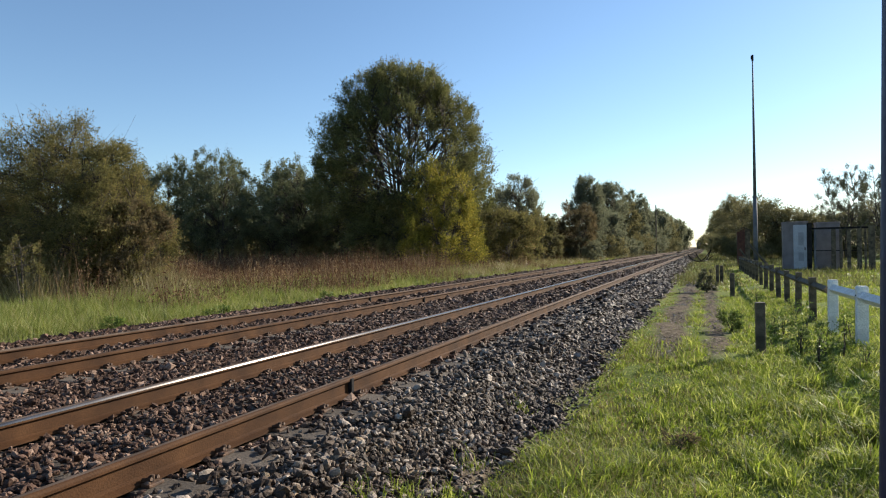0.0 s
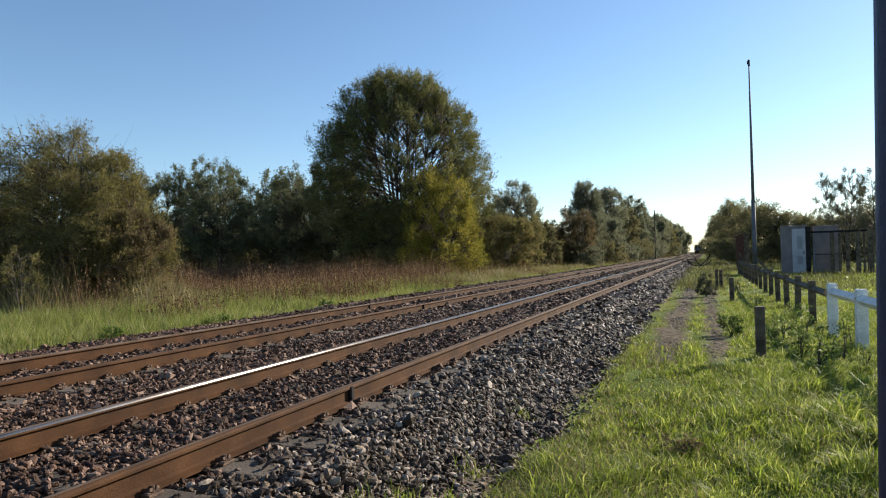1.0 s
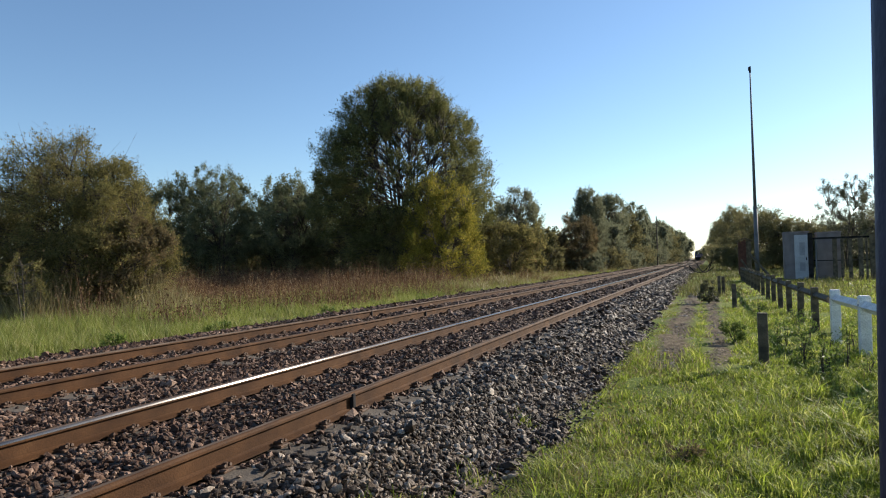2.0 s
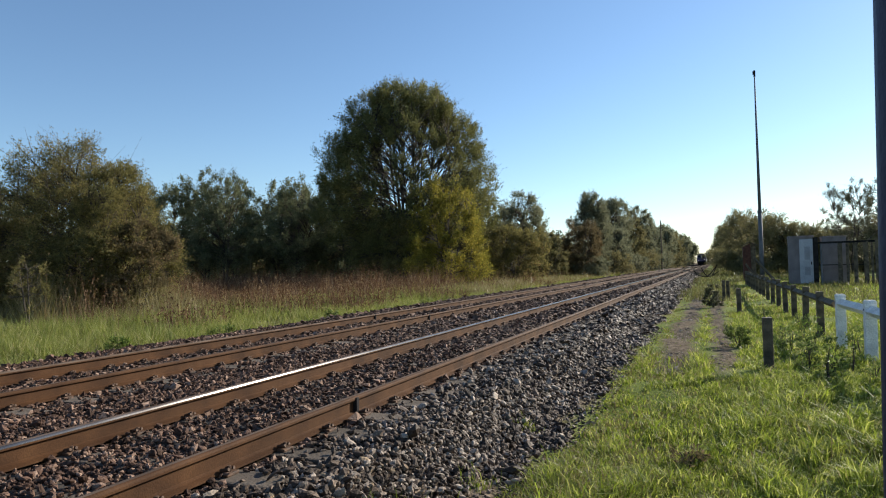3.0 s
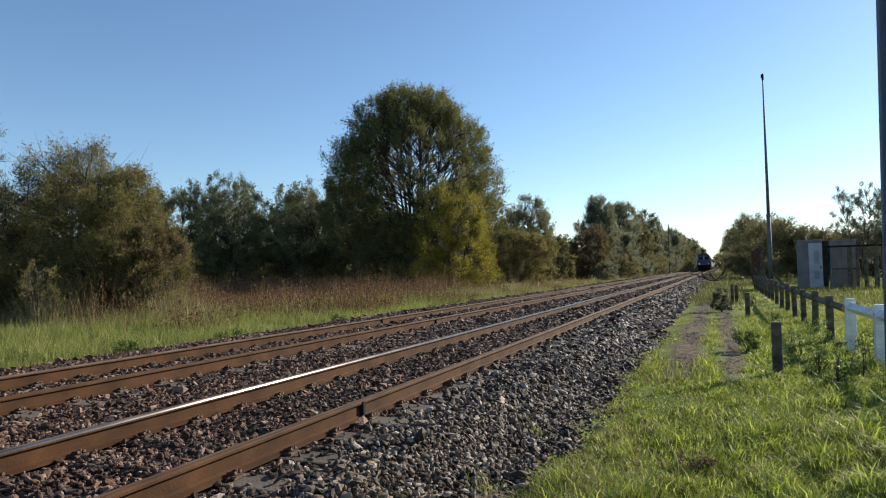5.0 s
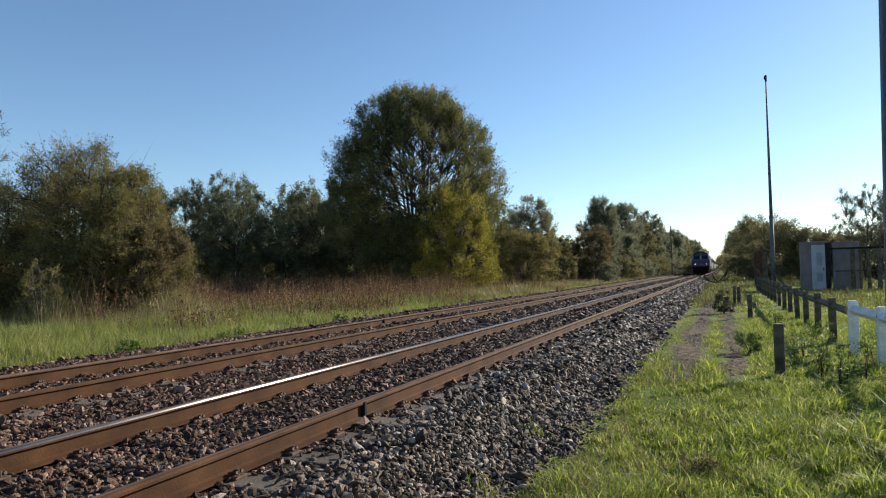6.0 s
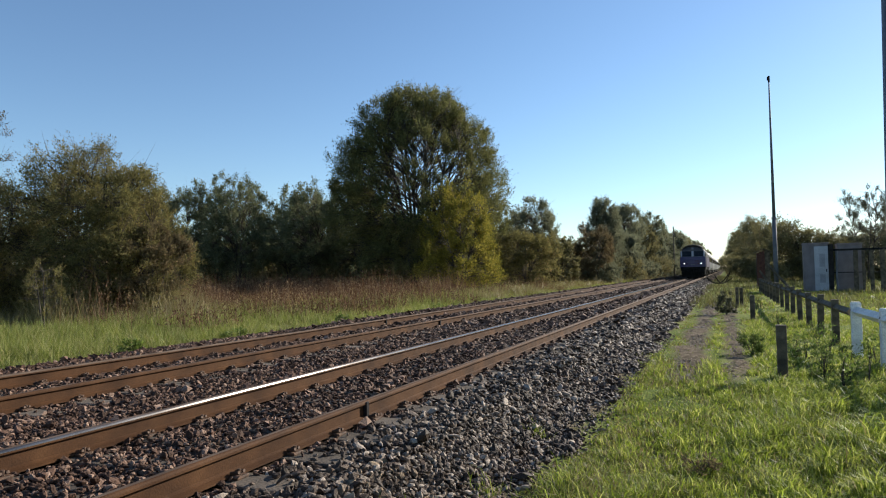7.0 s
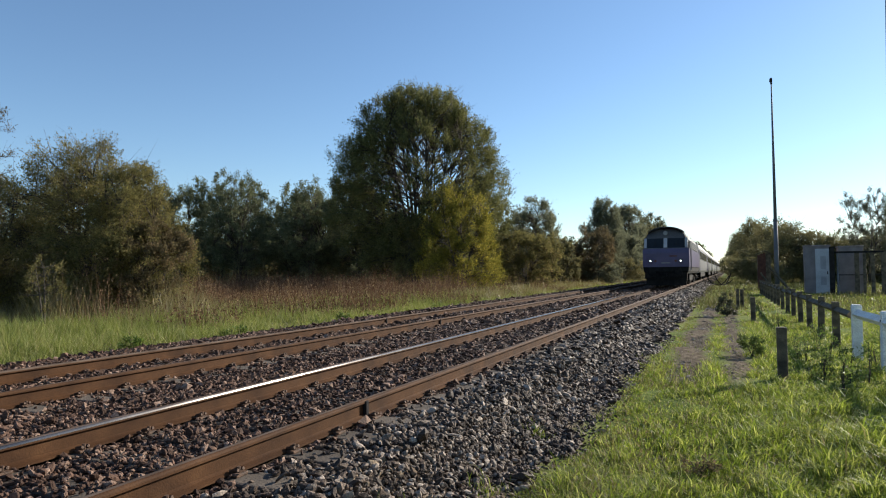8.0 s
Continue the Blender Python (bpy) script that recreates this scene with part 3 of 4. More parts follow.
def spikes(rng, x, y, z, height, width, bend):
    """Far blades: one slender triangle each."""
    n = len(x)
    a, b = rng.uniform(0, 6.28, n), rng.uniform(0, 6.28, n)
    side = np.stack([np.cos(a), np.sin(a), 0 * a], -1) * (width * 0.75)[:, None]
    p0 = np.stack([x, y, z], -1)
    tip = p0 + np.stack([np.cos(b) * height * bend, np.sin(b) * height * bend, height * (1 - 0.25 * bend)], -1)
    return np.stack([p0 - side, p0 + side, tip], 1).reshape(-1, 3), np.arange(3 * n).reshape(n, 3)


def patch(x, y, scale, seed):
    """A smooth random field between 0 and 1."""
    r = np.random.default_rng(seed)
    v = np.zeros(len(x))
    for k in range(6):
        a, f = r.uniform(0, 6.28), scale * r.uniform(0.5, 2.0)
        v += np.sin((x * math.cos(a) + y * math.sin(a)) * f + r.uniform(0, 6.28))
    return np.clip(0.5 + v / 7, 0, 1)


def in_view(x, y):
    return (x > -1.8 * y - 1.5) & (x < 0.32 * y + 1.2)


def build_grass():
    rng = np.random.default_rng(11)
    green, dry = [], []
    for y0, y1, x1, dens, wd in ((2.6, 6, 3.2, 4200, 0.008), (6, 12, 5.5, 2000, 0.011), (12, 26, 9.5, 520, 0.016), (26, 70, 24, 80, 0.035)):
        n = int((y1 - y0) * (x1 + 2.0) * dens)
        x, y = rng.uniform(-2.0, x1, n), rng.uniform(y0, y1, n)
        tuft = patch(x, y, 2.2, 3)
        fine = patch(x, y, 6.0, 4)
        edge = -1.72 + 0.16 * np.sin(y * 2.3) + 0.12 * np.sin(y * 5.1 + 1)
        path = np.minimum(np.abs(x + 0.7) - 0.02, np.abs(x - 0.1) + 0.05)
        wear = np.clip((path - 0.16) / 0.28 + 0.4 * (fine - 0.45), 0.08, 1) * (y > 10.2) + (y <= 10.2) * np.clip((x + 1.8) / 0.6, 0.3, 1)
        keep = in_view(x, y) & (x > edge + rng.exponential(0.12, n) - 0.08) & (rng.random(n) < np.clip(0.7 + 1.0 * tuft * (0.4 + fine), 0, 1) * wear)
        x, y, tuft, fine, wear = x[keep], y[keep], tuft[keep], fine[keep], wear[keep]
        tall = np.clip((x - 0.3) / 2.0, 0, 1) * (y > 6)
        hgt = (0.075 + 0.15 * tuft ** 2 + 0.06 * tall * fine + 0.06 * (fine > 0.72)) * (0.5 + 0.5 * wear) * np.clip((x + 1.95) / 0.8, 0.4, 1) * rng.lognormal(0, 0.26, len(x))
        hgt *= np.interp(y, [7, 9], [1.0, 0.8])
        z = np.full(len(x), LAND_R) - 0.02
        hgt *= 1 + 0.7 * np.clip((x - 0.1) / 0.8, 0, 1) * (y < 7.8) * tuft
        hgt *= np.where(y < 10, 0.62 + 0.5 * np.clip((x + 1.4) / 1.6, 0, 1), 1)
        hgt *= np.where((y > 10) & (x < -1.05), 0.75, 1) * np.interp(y, [14, 24], [1.0, 0.7])
        bare = ((x - 1.25) / 0.45) ** 2 + ((y - 6.0) / 0.2) ** 2 < 1
        hgt *= np.where(bare, 0.3, 1) * np.where((np.abs(x - 1.25) < 0.55) & (y > 6.2) & (y < 6.55), 1.25, 1)
        d = rng.random(len(x)) < 0.07 + 0.18 * (fine < 0.3) + 0.3 * np.clip((0.1 - x) / 1.2, 0, 1) + 0.5 * bare + np.interp(y, [16, 28], [0, 0.28]) * (x < 3.5)
        wv = wd * rng.uniform(0.6, 1.5, len(x))
        bend = rng.uniform(0.3, 1.2, len(x))
        make = blades if y0 < 12 else spikes
        green.append(make(rng, x[~d], y[~d], z[~d], hgt[~d], wv[~d], bend[~d]))
        dry.append(make(rng, x[d], y[d], z[d], hgt[d] * 0.9, wv[d], bend[d]))
    # stray tufts among the stones at the ballast's foot
    for tx, ty, count in ((-1.80, 3.72, 130), (-1.62, 3.95, 110), (-1.70, 4.6, 50), (-1.95, 3.45, 60), (-1.75, 6.3, 60)):
        x, y = rng.normal(tx, 0.06, count), rng.normal(ty, 0.07, count)
        green.insert(0, blades(rng, x, y, bed_height(x) - 0.01, 0.11 * rng.lognormal(0, 0.35, count), np.full(count, 0.006), rng.uniform(0.3, 1.1, count)))
    for chunk in (slice(0, -2), slice(-2, None)):
        g = new("grass", mesh_arrays("grass", *join(green[chunk]), M_BLADE))
        tagged(g, "bright green rough grass in tufts beside the ballast", "grass", kind="stuff")
        g = new("dry_grass", mesh_arrays("dry_grass", *join(dry[chunk]), M_BLADE_DRY))
        tagged(g, "straw-coloured dry blades among the green grass", "grass", kind="stuff")
    n = 110000
    x, y = -1.6 + 10.6 * rng.random(n) ** 1.3, rng.uniform(-9, 14, n)
    keep = ((y < 2.7) | (x > 0.3 * y + 1.1)) & (np.hypot(x, y) > 0.5)
    x, y = x[keep], y[keep]
    f = patch(x, y, 2.2, 3)
    h = (0.07 + 0.14 * f) * rng.lognormal(0, 0.3, len(x))
    s = new("grass", mesh_arrays("grass", *spikes(rng, x, y, np.full(len(x), LAND_R - 0.02), h, np.full(len(x), 0.016), rng.uniform(0.3, 1.1, len(x))), M_BLADE))
    tagged(s, "bright green rough grass round the standpoint", "grass", kind="stuff")
    n = 26000
    x, y = rng.uniform(-1.6, 14, n), 30 + 110 * rng.random(n) ** 1.3
    f = patch(x, y, 0.7, 31)
    keep = in_view(x, y) & (rng.random(n) < 0.2 + f) & ((x > 3.2) | (x < 1.4) | (y > 54))
    x, y, f = x[keep], y[keep], f[keep]
    h = (0.14 + 0.3 * f) * rng.lognormal(0, 0.2, len(x))
    s = new("rough_grass", mesh_arrays("rough_grass", *spikes(rng, x, y, np.full(len(x), LAND_R - 0.02), h, 0.012 + 0.0005 * y, rng.uniform(0.1, 0.7, len(x))), M_BLADE_ROUGH))
    tagged(s, "tall yellowing rough grass towards the hedge", "grass", kind="stuff")
    # meadow strip across the line
    n = 150000
    x, y = rng.uniform(-20, -10.4, n), 5 + 85 * rng.random(n) ** 1.6
    f = patch(x, y, 1.6, 8)
    edge = -10.75 + 0.25 * np.sin(y * 1.7) + 0.2 * np.sin(y * 3.9)
    keep = in_view(x, y) & (x < edge) & (rng.random(n) < 0.3 + f)
    x, y, f = x[keep], y[keep], f[keep]
    h = (0.13 + 0.22 * f + 0.16 * np.clip((-11.5 - x) / 4, 0, 1)) * rng.lognormal(0, 0.3, len(x))
    s = new("meadow_grass", mesh_arrays("meadow_grass", *spikes(rng, x, y, np.full(len(x), LAND_L - 0.02), h, 0.008 + 0.0005 * y, rng.uniform(0.2, 1.0, len(x))), M_BLADE_FAR))
    tagged(s, "pale green tall meadow grass along the line", "grass", kind="stuff")
    n = 26000
    x, y = rng.uniform(-29, -15.5, n), rng.uniform(11, 24, n)
    f = patch(x, y, 1.1, 41)
    keep = in_view(x, y) & (x < -y + 2 + rng.normal(-0.6, 1.0, n)) & (y > 14.0) & (x < -15.5 - 1.5 * f) & (rng.random(n) < 0.3 + f)
    x, y, f = x[keep], y[keep], f[keep]
    h = (0.35 + 0.95 * f ** 2) * rng.lognormal(0, 0.3, len(x))
    s = new("golden_grass", mesh_arrays("golden_grass", *spikes(rng, x, y, np.full(len(x), LAND_L - 0.02), h, np.full(len(x), 0.016), rng.uniform(0.1, 0.6, len(x))), M_BLADE_DRY))
    tagged(s, "straw-coloured tall grass at the thicket's foot", "grass", kind="stuff")
    n = 26000
    x, y = rng.uniform(-15.5, -10.9, n), 34 + 86 * rng.random(n) ** 1.2
    f = patch(x, y, 0.8, 47)
    keep = (rng.random(n) < 0.15 + 1.1 * f) & (x < -11.1 - 0.8 * f)
    x, y, f = x[keep], y[keep], f[keep]
    h = (0.22 + 0.45 * f) * rng.lognormal(0, 0.3, len(x))
    s = new("straw_grass", mesh_arrays("straw_grass", *spikes(rng, x, y, np.full(len(x), LAND_L - 0.02), h, 0.010 + 0.0005 * y, rng.uniform(0.2, 0.8, len(x))), M_BLADE_DRY))
    tagged(s, "dry straw-coloured grass along the foot of the tree row", "grass", kind="stuff")
    # dry brown docks and nettles behind the strip
    n = 84000
    x, y = rng.uniform(-46, -11.3, n), 12 + 75 * rng.random(n) ** 1.3
    f = patch(x, y, 0.9, 21)
    keep = in_view(x, y) & (x < np.minimum(-13.6 + 0.05 * (y - 20), -11.8) + 1.5 * (f - 0.5) * 2) & (x > -y - 1.5 * (f - 0.5) * 4 + rng.normal(-0.5, 1.2, n)) & (rng.random(n) < 1.4 * f - 0.1)
    x, y, f = x[keep], y[keep], f[keep]
    h = (0.25 + 1.0 * f) * (0.6 + 0.7 * patch(x, y, 0.35, 61)) * rng.lognormal(0, 0.3, len(x)) * np.clip((-11.6 - x) / 2.8, 0.3, 1)
    # taller dock clumps standing in the meadow behind
    cx, cy = rng.uniform(-44, -16, 60), rng.uniform(27, 46, 60)
    who = rng.integers(0, 60, 5200)
    x = np.concatenate([x, cx[who] + rng.normal(0, 0.8, 5200)])
    y = np.concatenate([y, cy[who] + rng.normal(0, 0.8, 5200)])
    h = np.concatenate([h, rng.uniform(0.7, 1.6, 60)[who] * rng.lognormal(0, 0.2, 5200)])
    V1 = spikes(rng, x, y, np.full(len(x), LAND_L - 0.02), h, 0.010 + 0.0004 * y, rng.uniform(0.05, 0.4, len(x)))
    k = rng.integers(0, len(x), 130000)
    P = np.stack([x[k], y[k], LAND_L + h[k] * rng.uniform(0.3, 1.05, len(k))], -1) + rng.normal(0, 0.06, (len(k), 3))
    V2 = leaf_shapes(rng, P, 0.09, 0.045, np.array([0, 0, 0.8]), 3)
    s = new("dry_weeds", mesh_arrays("dry_weeds", *join([V1, V2]), M_WEED))
    tagged(s, "red-brown withered docks and nettles before the trees", "weeds", kind="stuff")


def build_far_woods():
    """Distant undergrowth that closes the meadow behind the trees."""
    rng = np.random.default_rng(77)
    n = 60000
    x = rng.uniform(-190, -17, n)
    y = 92 + 6 * rng.random(n) + 0.10 * np.abs(x)
    top = 4.6 + 2.6 * patch(x, y * 0, 0.35, 5)
    z = LAND_L + top * rng.random(n) ** 0.8
    P = np.stack([x, y, z], -1)
    ob = new("far_woods", mesh_arrays("far_woods", *leaf_shapes(rng, P, 0.9, 0.55, None, 3), M_HEDGE))
    tagged(ob, "dark distant belt of undergrowth behind the meadow", "woods", kind="stuff")


def build_trees():
    T = make_tree
    build_far_woods()
    # the large willow and the yellowing one before it
    T("willow_tree", -25.9, 53, LAND_L, 18.3, 7.9, 1, M_WILLOW, "large round dark green willow with bare inner branches", stems=17, clumps=1300, leaves=270, size=0.15,
      low=0.02, clump_r=0.085, twigs=0.35, droop=0.0, narrow=0.24, trunk_r=0.24, lumpy=0.1, hollow=0.35, up=0.7, fan=(0.1, 0.75), thin=(-0.4, 0.72, 0.42, 0.74))
    T("willow_tree", -19.1, 46.5, LAND_L, 7.8, 3.2, 2, M_YELLOW, "smaller willow with yellow-green autumn leaves", stems=6, clumps=240, leaves=210, size=0.13,
      low=0.0, clump_r=0.15, trunk_r=0.12, up=0.6, narrow=0.3)
    T("bush", -23.2, 46.4, LAND_L, 5.0, 1.8, 12, M_BUSH, "open olive bush under the large willow", "bush", 6, 90, 130, 0.13, 0.0, 0.2, 0.8, 0.1, "", 0.2, 0.06)
    # thicket nearest to the line
    B = "dense olive-brown bush with thin twigs at the meadow's edge"
    T("bush", -25.4, 18.6, LAND_L, 6.95, 3.2, 3, M_BUSH, B, "bush", 9, 330, 400, 0.075, 0.0, 0.15, 0.8, 0.2, "thicket", 0.25, 0.11)
    T("bush", -21.6, 17.9, LAND_L, 5.6, 2.3, 4, M_BUSH, B, "bush", 8, 230, 380, 0.075, 0.0, 0.16, 0.8, 0.2, "thicket", 0.3, 0.09)
    T("bush", -27.4, 16.2, LAND_L, 5.4, 2.6, 5, M_BUSH, B, "bush", 8, 180, 340, 0.078, 0.0, 0.16, 0.8, 0.2, "thicket", 0.3, 0.09)
    T("bush", -31.5, 19.5, LAND_L, 5.8, 2.8, 9, M_BUSH, B, "bush", 8, 120, 220, 0.12, 0.0, 0.18, 0.8, 0.2, "thicket", 0.3, 0.09)
    T("bush", -19.9, 17.7, LAND_L, 3.7, 1.3, 6, M_RED, "low russet and olive bush at the thicket's edge", "bush", 7, 90, 220, 0.10, 0.0, 0.17, 1.0, 0.2, "thicket", 0.2, 0.05)
    T("sapling", -18.4, 12.45, LAND_L, 2.2, 0.6, 7, M_BUSH, "leggy sapling with thin stems and sparse leaves", "sapling", 2, 34, 45, 0.065, 0.35, 0.2, 1.0, 0.1, "", 0.0, 0.05)
    T("bush", -22.2, 16.8, LAND_L, 3.3, 1.8, 10, M_BUSH, "low olive bush filling the thicket's foot", "bush", 7, 110, 200, 0.09, 0.0, 0.2, 0.8, 0.1, "thicket", 0.1, 0.06)
    T("bush", -26.4, 16.2, LAND_L, 0.9, 0.5, 11, M_YELLOW, "small bright yellow shrub at the thicket's foot", "bush", 5, 30, 70, 0.07, 0.0, 0.25, 0.6, 0.0, "", 0.0, 0.02)
    T("bare_tree", -36.0, 20.2, LAND_L, 11.3, 2.0, 8, M_RED, "thin half-bare russet tree behind the bushes", "tree", 2, 80, 120, 0.09, 0.2, 0.15, 1.6, 0.1, "", 0.2, 0.10)
    # row of poplars and willows at the back of the meadow
    for i, (x, y, h, r) in enumerate(((-67, 59, 13.6, 4.0), (-60.5, 58, 14.0, 3.9), (-56.6, 60, 14.4, 3.4), (-51.0, 57, 13.3, 3.9), (-53.9, 62, 12.8, 3.4), (-43.9, 62, 11.9, 3.3), (-46.6, 61, 12.4, 3.6), (-41.2, 57, 12.2, 3.9), (-36.5, 60, 11.4, 3.7))):
        T("poplar_tree", x, y, LAND_L, h - 1.3, r, 20 + i, M_POPLAR, "grey-green round-topped tree in a row behind the meadow", "tree", 5, 230, 140, 0.185, 0.13, 0.14, 0.3, 0.2, "back row", 0.1, 0.14, hollow=0.35, up=0.55)
    for i, (x, y, h, r) in enumerate(((-74, 66, 6.5, 4.5), (-66, 65, 7.0, 4.5), (-58, 66, 6.5, 4.5), (-50, 65, 6.5, 4.5), (-42, 66, 6.5, 4.5), (-34, 66, 7.0, 5), (-25, 72, 7.0, 5), (-19, 76, 5.5, 3.5))):
        T("understory_bush", x, y, LAND_L, h, r, 100 + i, M_HEDGE, "dark dense undergrowth behind the tree row", "bush", 5, 80, 120, 0.42, 0.0, 0.18, 0.3, 0.1, "undergrowth", 0.1, 0.1)
    # trees along the line towards the distance
    T("poplar_tree", -18.6, 66, LAND_L, 9.4, 2.6, 31, M_LINE, "airy grey-green tree with gaps in its crown", "tree", 3, 180, 120, 0.16, 0.22, 0.17, 0.5, 0.2, "", 0.15, 0.13, 0.5, up=0.55)
    T("poplar_tree", -22.2, 70, LAND_L, 8.4, 2.2, 37, M_LINE, "airy grey-green tree with gaps in its crown", "tree", 2, 110, 130, 0.19, 0.2, 0.17, 0.7, 0.2, "", 0.15, 0.14)
    T("bush", -17.2, 58, LAND_L, 5.0, 3.0, 32, M_BUSH, "olive bush at the foot of the trees", "bush", 7, 150, 190, 0.16, 0.0, 0.17, 0.6, 0.2, "lineside", 0.1, 0.08)
    T("bush", -15.6, 66, LAND_L, 4.8, 1.7, 33, M_HEDGE, "dark green bush beside the line", "bush", 5, 70, 140, 0.2, 0.0, 0.16, 0.6, 0.2, "lineside", 0.1, 0.08)
    T("bush", -13.8, 74, LAND_L, 6.6, 2.3, 34, M_RED, "russet and green bush beside the line", "bush", 6, 160, 240, 0.14, 0.0, 0.16, 0.6, 0.2, "lineside", 0.15, 0.08)
    T("poplar_tree", -14.5, 84, LAND_L, 10.6, 2.4, 35, M_LINE, "tall grey-green tree beside the line", "tree", 4, 330, 170, 0.15, 0.03, 0.2, 0.3, 0.2, "lineside", 0.15, 0.14, 0.5, up=0.55)
    T("poplar_tree", -14.2, 102, LAND_L, 11.9, 2.8, 36, M_LINE, "tall grey-green tree beside the line", "tree", 4, 330, 170, 0.17, 0.03, 0.2, 0.3, 0.2, "lineside", 0.15, 0.14, 0.5, up=0.55)
    for i, (x, y, h, r) in enumerate(((-13.2, 92, 6.5, 2.6), (-13.6, 112, 9.5, 3.0), (-12.9, 126, 11.6, 2.9), (-13.0, 148, 9.5, 3.4), (-12.6, 175, 11.6, 4.0), (-12.4, 205, 11, 4.0), (-12.0, 252, 12.4, 4.5), (-12.5, 320, 12.5, 5.5))):
        T("tree", x, y, LAND_L, h, r, 40 + i, M_HEDGE if i % 4 == 1 else M_LINE, "leafy tree in the row along the line", "tree", 4, 220, 110, 0.13 + 0.0013 * y, 0.0, 0.2, 0.2, 0.2, "lineside", 0.15, 0.14, 0.5, up=0.55)
    # right side: hedge and trees beyond the cabin
    for i, (x, y, h, r) in enumerate(((5.6, 320, 14, 6.0), (5.2, 245, 14.5, 5.0), (5.4, 180, 12.5, 4.4), (5.3, 128, 10.2, 3.6), (6.4, 108, 8.6, 3.2), (7.4, 92, 7.1, 3.0), (10.2, 91, 6.0, 2.9), (13.3, 92, 5.2, 2.9), (17.0, 93, 5.6, 3.2), (21, 95, 7.6, 3.4), (26, 93, 6.0, 3.2))):
        T("hedge_tree", x, y, LAND_R, h, r, 60 + i, M_HEDGE, "dark olive tree in an overgrown hedge", "tree", 5, 220, 110, 0.10 + 0.001 * y, 0.0, 0.2, 0.3, 0.2, "hedge", 0.15, 0.12, 0.5)
    T("tree", 13.6, 80, LAND_R, 9.6, 2.7, 80, M_DARKLEAF, "dark sparse tree with open crown against the sky", "tree", 4, 130, 130, 0.13, 0.12, 0.13, 1.0, 0.2, "", 0.25, 0.12, up=0.8)
    T("tree", 16.6, 77, LAND_R, 10.4, 2.7, 81, M_DARKLEAF, "dark sparse tree with open crown against the sky", "tree", 4, 130, 130, 0.13, 0.12, 0.13, 1.0, 0.2, "", 0.25, 0.12, up=0.8)
    # leafy weeds by the fence and docks at the ballast's far edge
    for i, (x, y, h, r) in enumerate(((1.37, 9.95, 0.6, 0.14), (1.55, 12.7, 0.7, 0.16), (1.85, 11.1, 0.75, 0.15), (1.3, 13.6, 0.45, 0.2), (1.65, 15.0, 0.5, 0.2), (2.4, 12.9, 0.8, 0.15))):
        T("weed", x, y, LAND_R, h, r, 150 + i, M_DOCK, "tall leafy green weed beside the fence", "weed", 3, 20, 11, 0.06, 0.05, 0.35, 0.6, 0.0, "fence weeds", 0.2, 0.008)
    for i, (x, y, h, r) in enumerate(((1.30, 11.2, 0.5, 0.2), (1.52, 10.3, 0.42, 0.2), (1.19, 13.9, 0.5, 0.26), (2.2, 12.4, 0.6, 0.22), (1.75, 12.0, 0.5, 0.25), (1.42, 12.4, 0.45, 0.22),
                                      (1.95, 10.2, 0.4, 0.25), (1.85, 17.2, 0.5, 0.28), (1.3, 20.5, 0.5, 0.3), (2.3, 9.4, 0.4, 0.22), (2.6, 14.0, 0.5, 0.25))):
        T("nettle", x, y, LAND_R, h * 0.85, r * 0.75, 180 + i, M_NETTLE, "dark green bushy nettle clump beside the fence", "weed", 5, 24, 11, 0.05, 0.0, 0.26, 0.6, 0.0, "fence weeds", 0.1, 0.006)
    for i, (x, y) in enumerate(((-11.5, 9.7), (-11.2, 12.4), (-11.3, 17.6), (-11.2, 24.5))):
        T("weed", x, y, LAND_L, 0.3, 0.22, 160 + i, M_DOCK, "low dark green dock at the ballast's edge", "weed", 5, 24, 30, 0.08, 0.0, 0.25, 0.3, 0.0, "docks", 0.0, 0.008)
    T("weed", -0.24, 5.7, LAND_R, 0.15, 0.14, 170, M_RED, "withered brown tuft in the grass", "weed", 6, 16, 14, 0.045, 0.0, 0.3, 1.0, 0.0, "", 0.0, 0.006)
    # low growth at the foot of the rows
    for i, (x, y, h, r) in enumerate(((-13.0, 74, 2.6, 2.2), (-12.6, 86, 3.0, 2.6), (-12.4, 100, 3.2, 3.0), (-12.0, 120, 3.6, 3.4), (-11.8, 140, 4.0, 4.0), (-11.4, 170, 4.5, 5.0))):
        T("bush", x, y, LAND_L, h, r, 120 + i, M_HEDGE if i % 2 else M_LINE, "low pale brush along the line", "bush", 5, 75, 110, 0.12 + 0.0008 * y, 0.0, 0.16, 0.3, 0.1, "brush", 0.0, 0.06)
    for i, (x, y, h, r) in enumerate(((4.4, 84, 2.6, 2.0), (4.0, 100, 3.2, 2.4), (3.4, 122, 3.6, 2.8), (2.9, 150, 4.2, 3.4), (2.6, 190, 5.0, 4.2), (2.4, 240, 6.0, 5.0), (1.8, 330, 7.0, 6.0))):
        T("bush", x, y, LAND_R, h, r, 130 + i, M_HEDGE, "low dark brush at the hedge's foot", "bush", 5, 75, 110, 0.12 + 0.0008 * y, 0.0, 0.16, 0.3, 0.1, "brush", 0.0, 0.06)
    # small plants by the path
    T("bush", -0.05, 25.8, LAND_R, 0.78, 0.32, 82, M_DARKLEAF, "small dark tussock on the path", "bush", 8, 60, 90, 0.05, 0.0, 0.2, 0.6, 0.0, "", 0.0, 0.012)
    T("bush", 0.42, 14.0, LAND_R, 0.42, 0.26, 83, M_NETTLE, "low dark green weed in the grass", "bush", 6, 40, 60, 0.05, 0.0, 0.2, 0.6, 0.0, "", 0.0, 0.01)


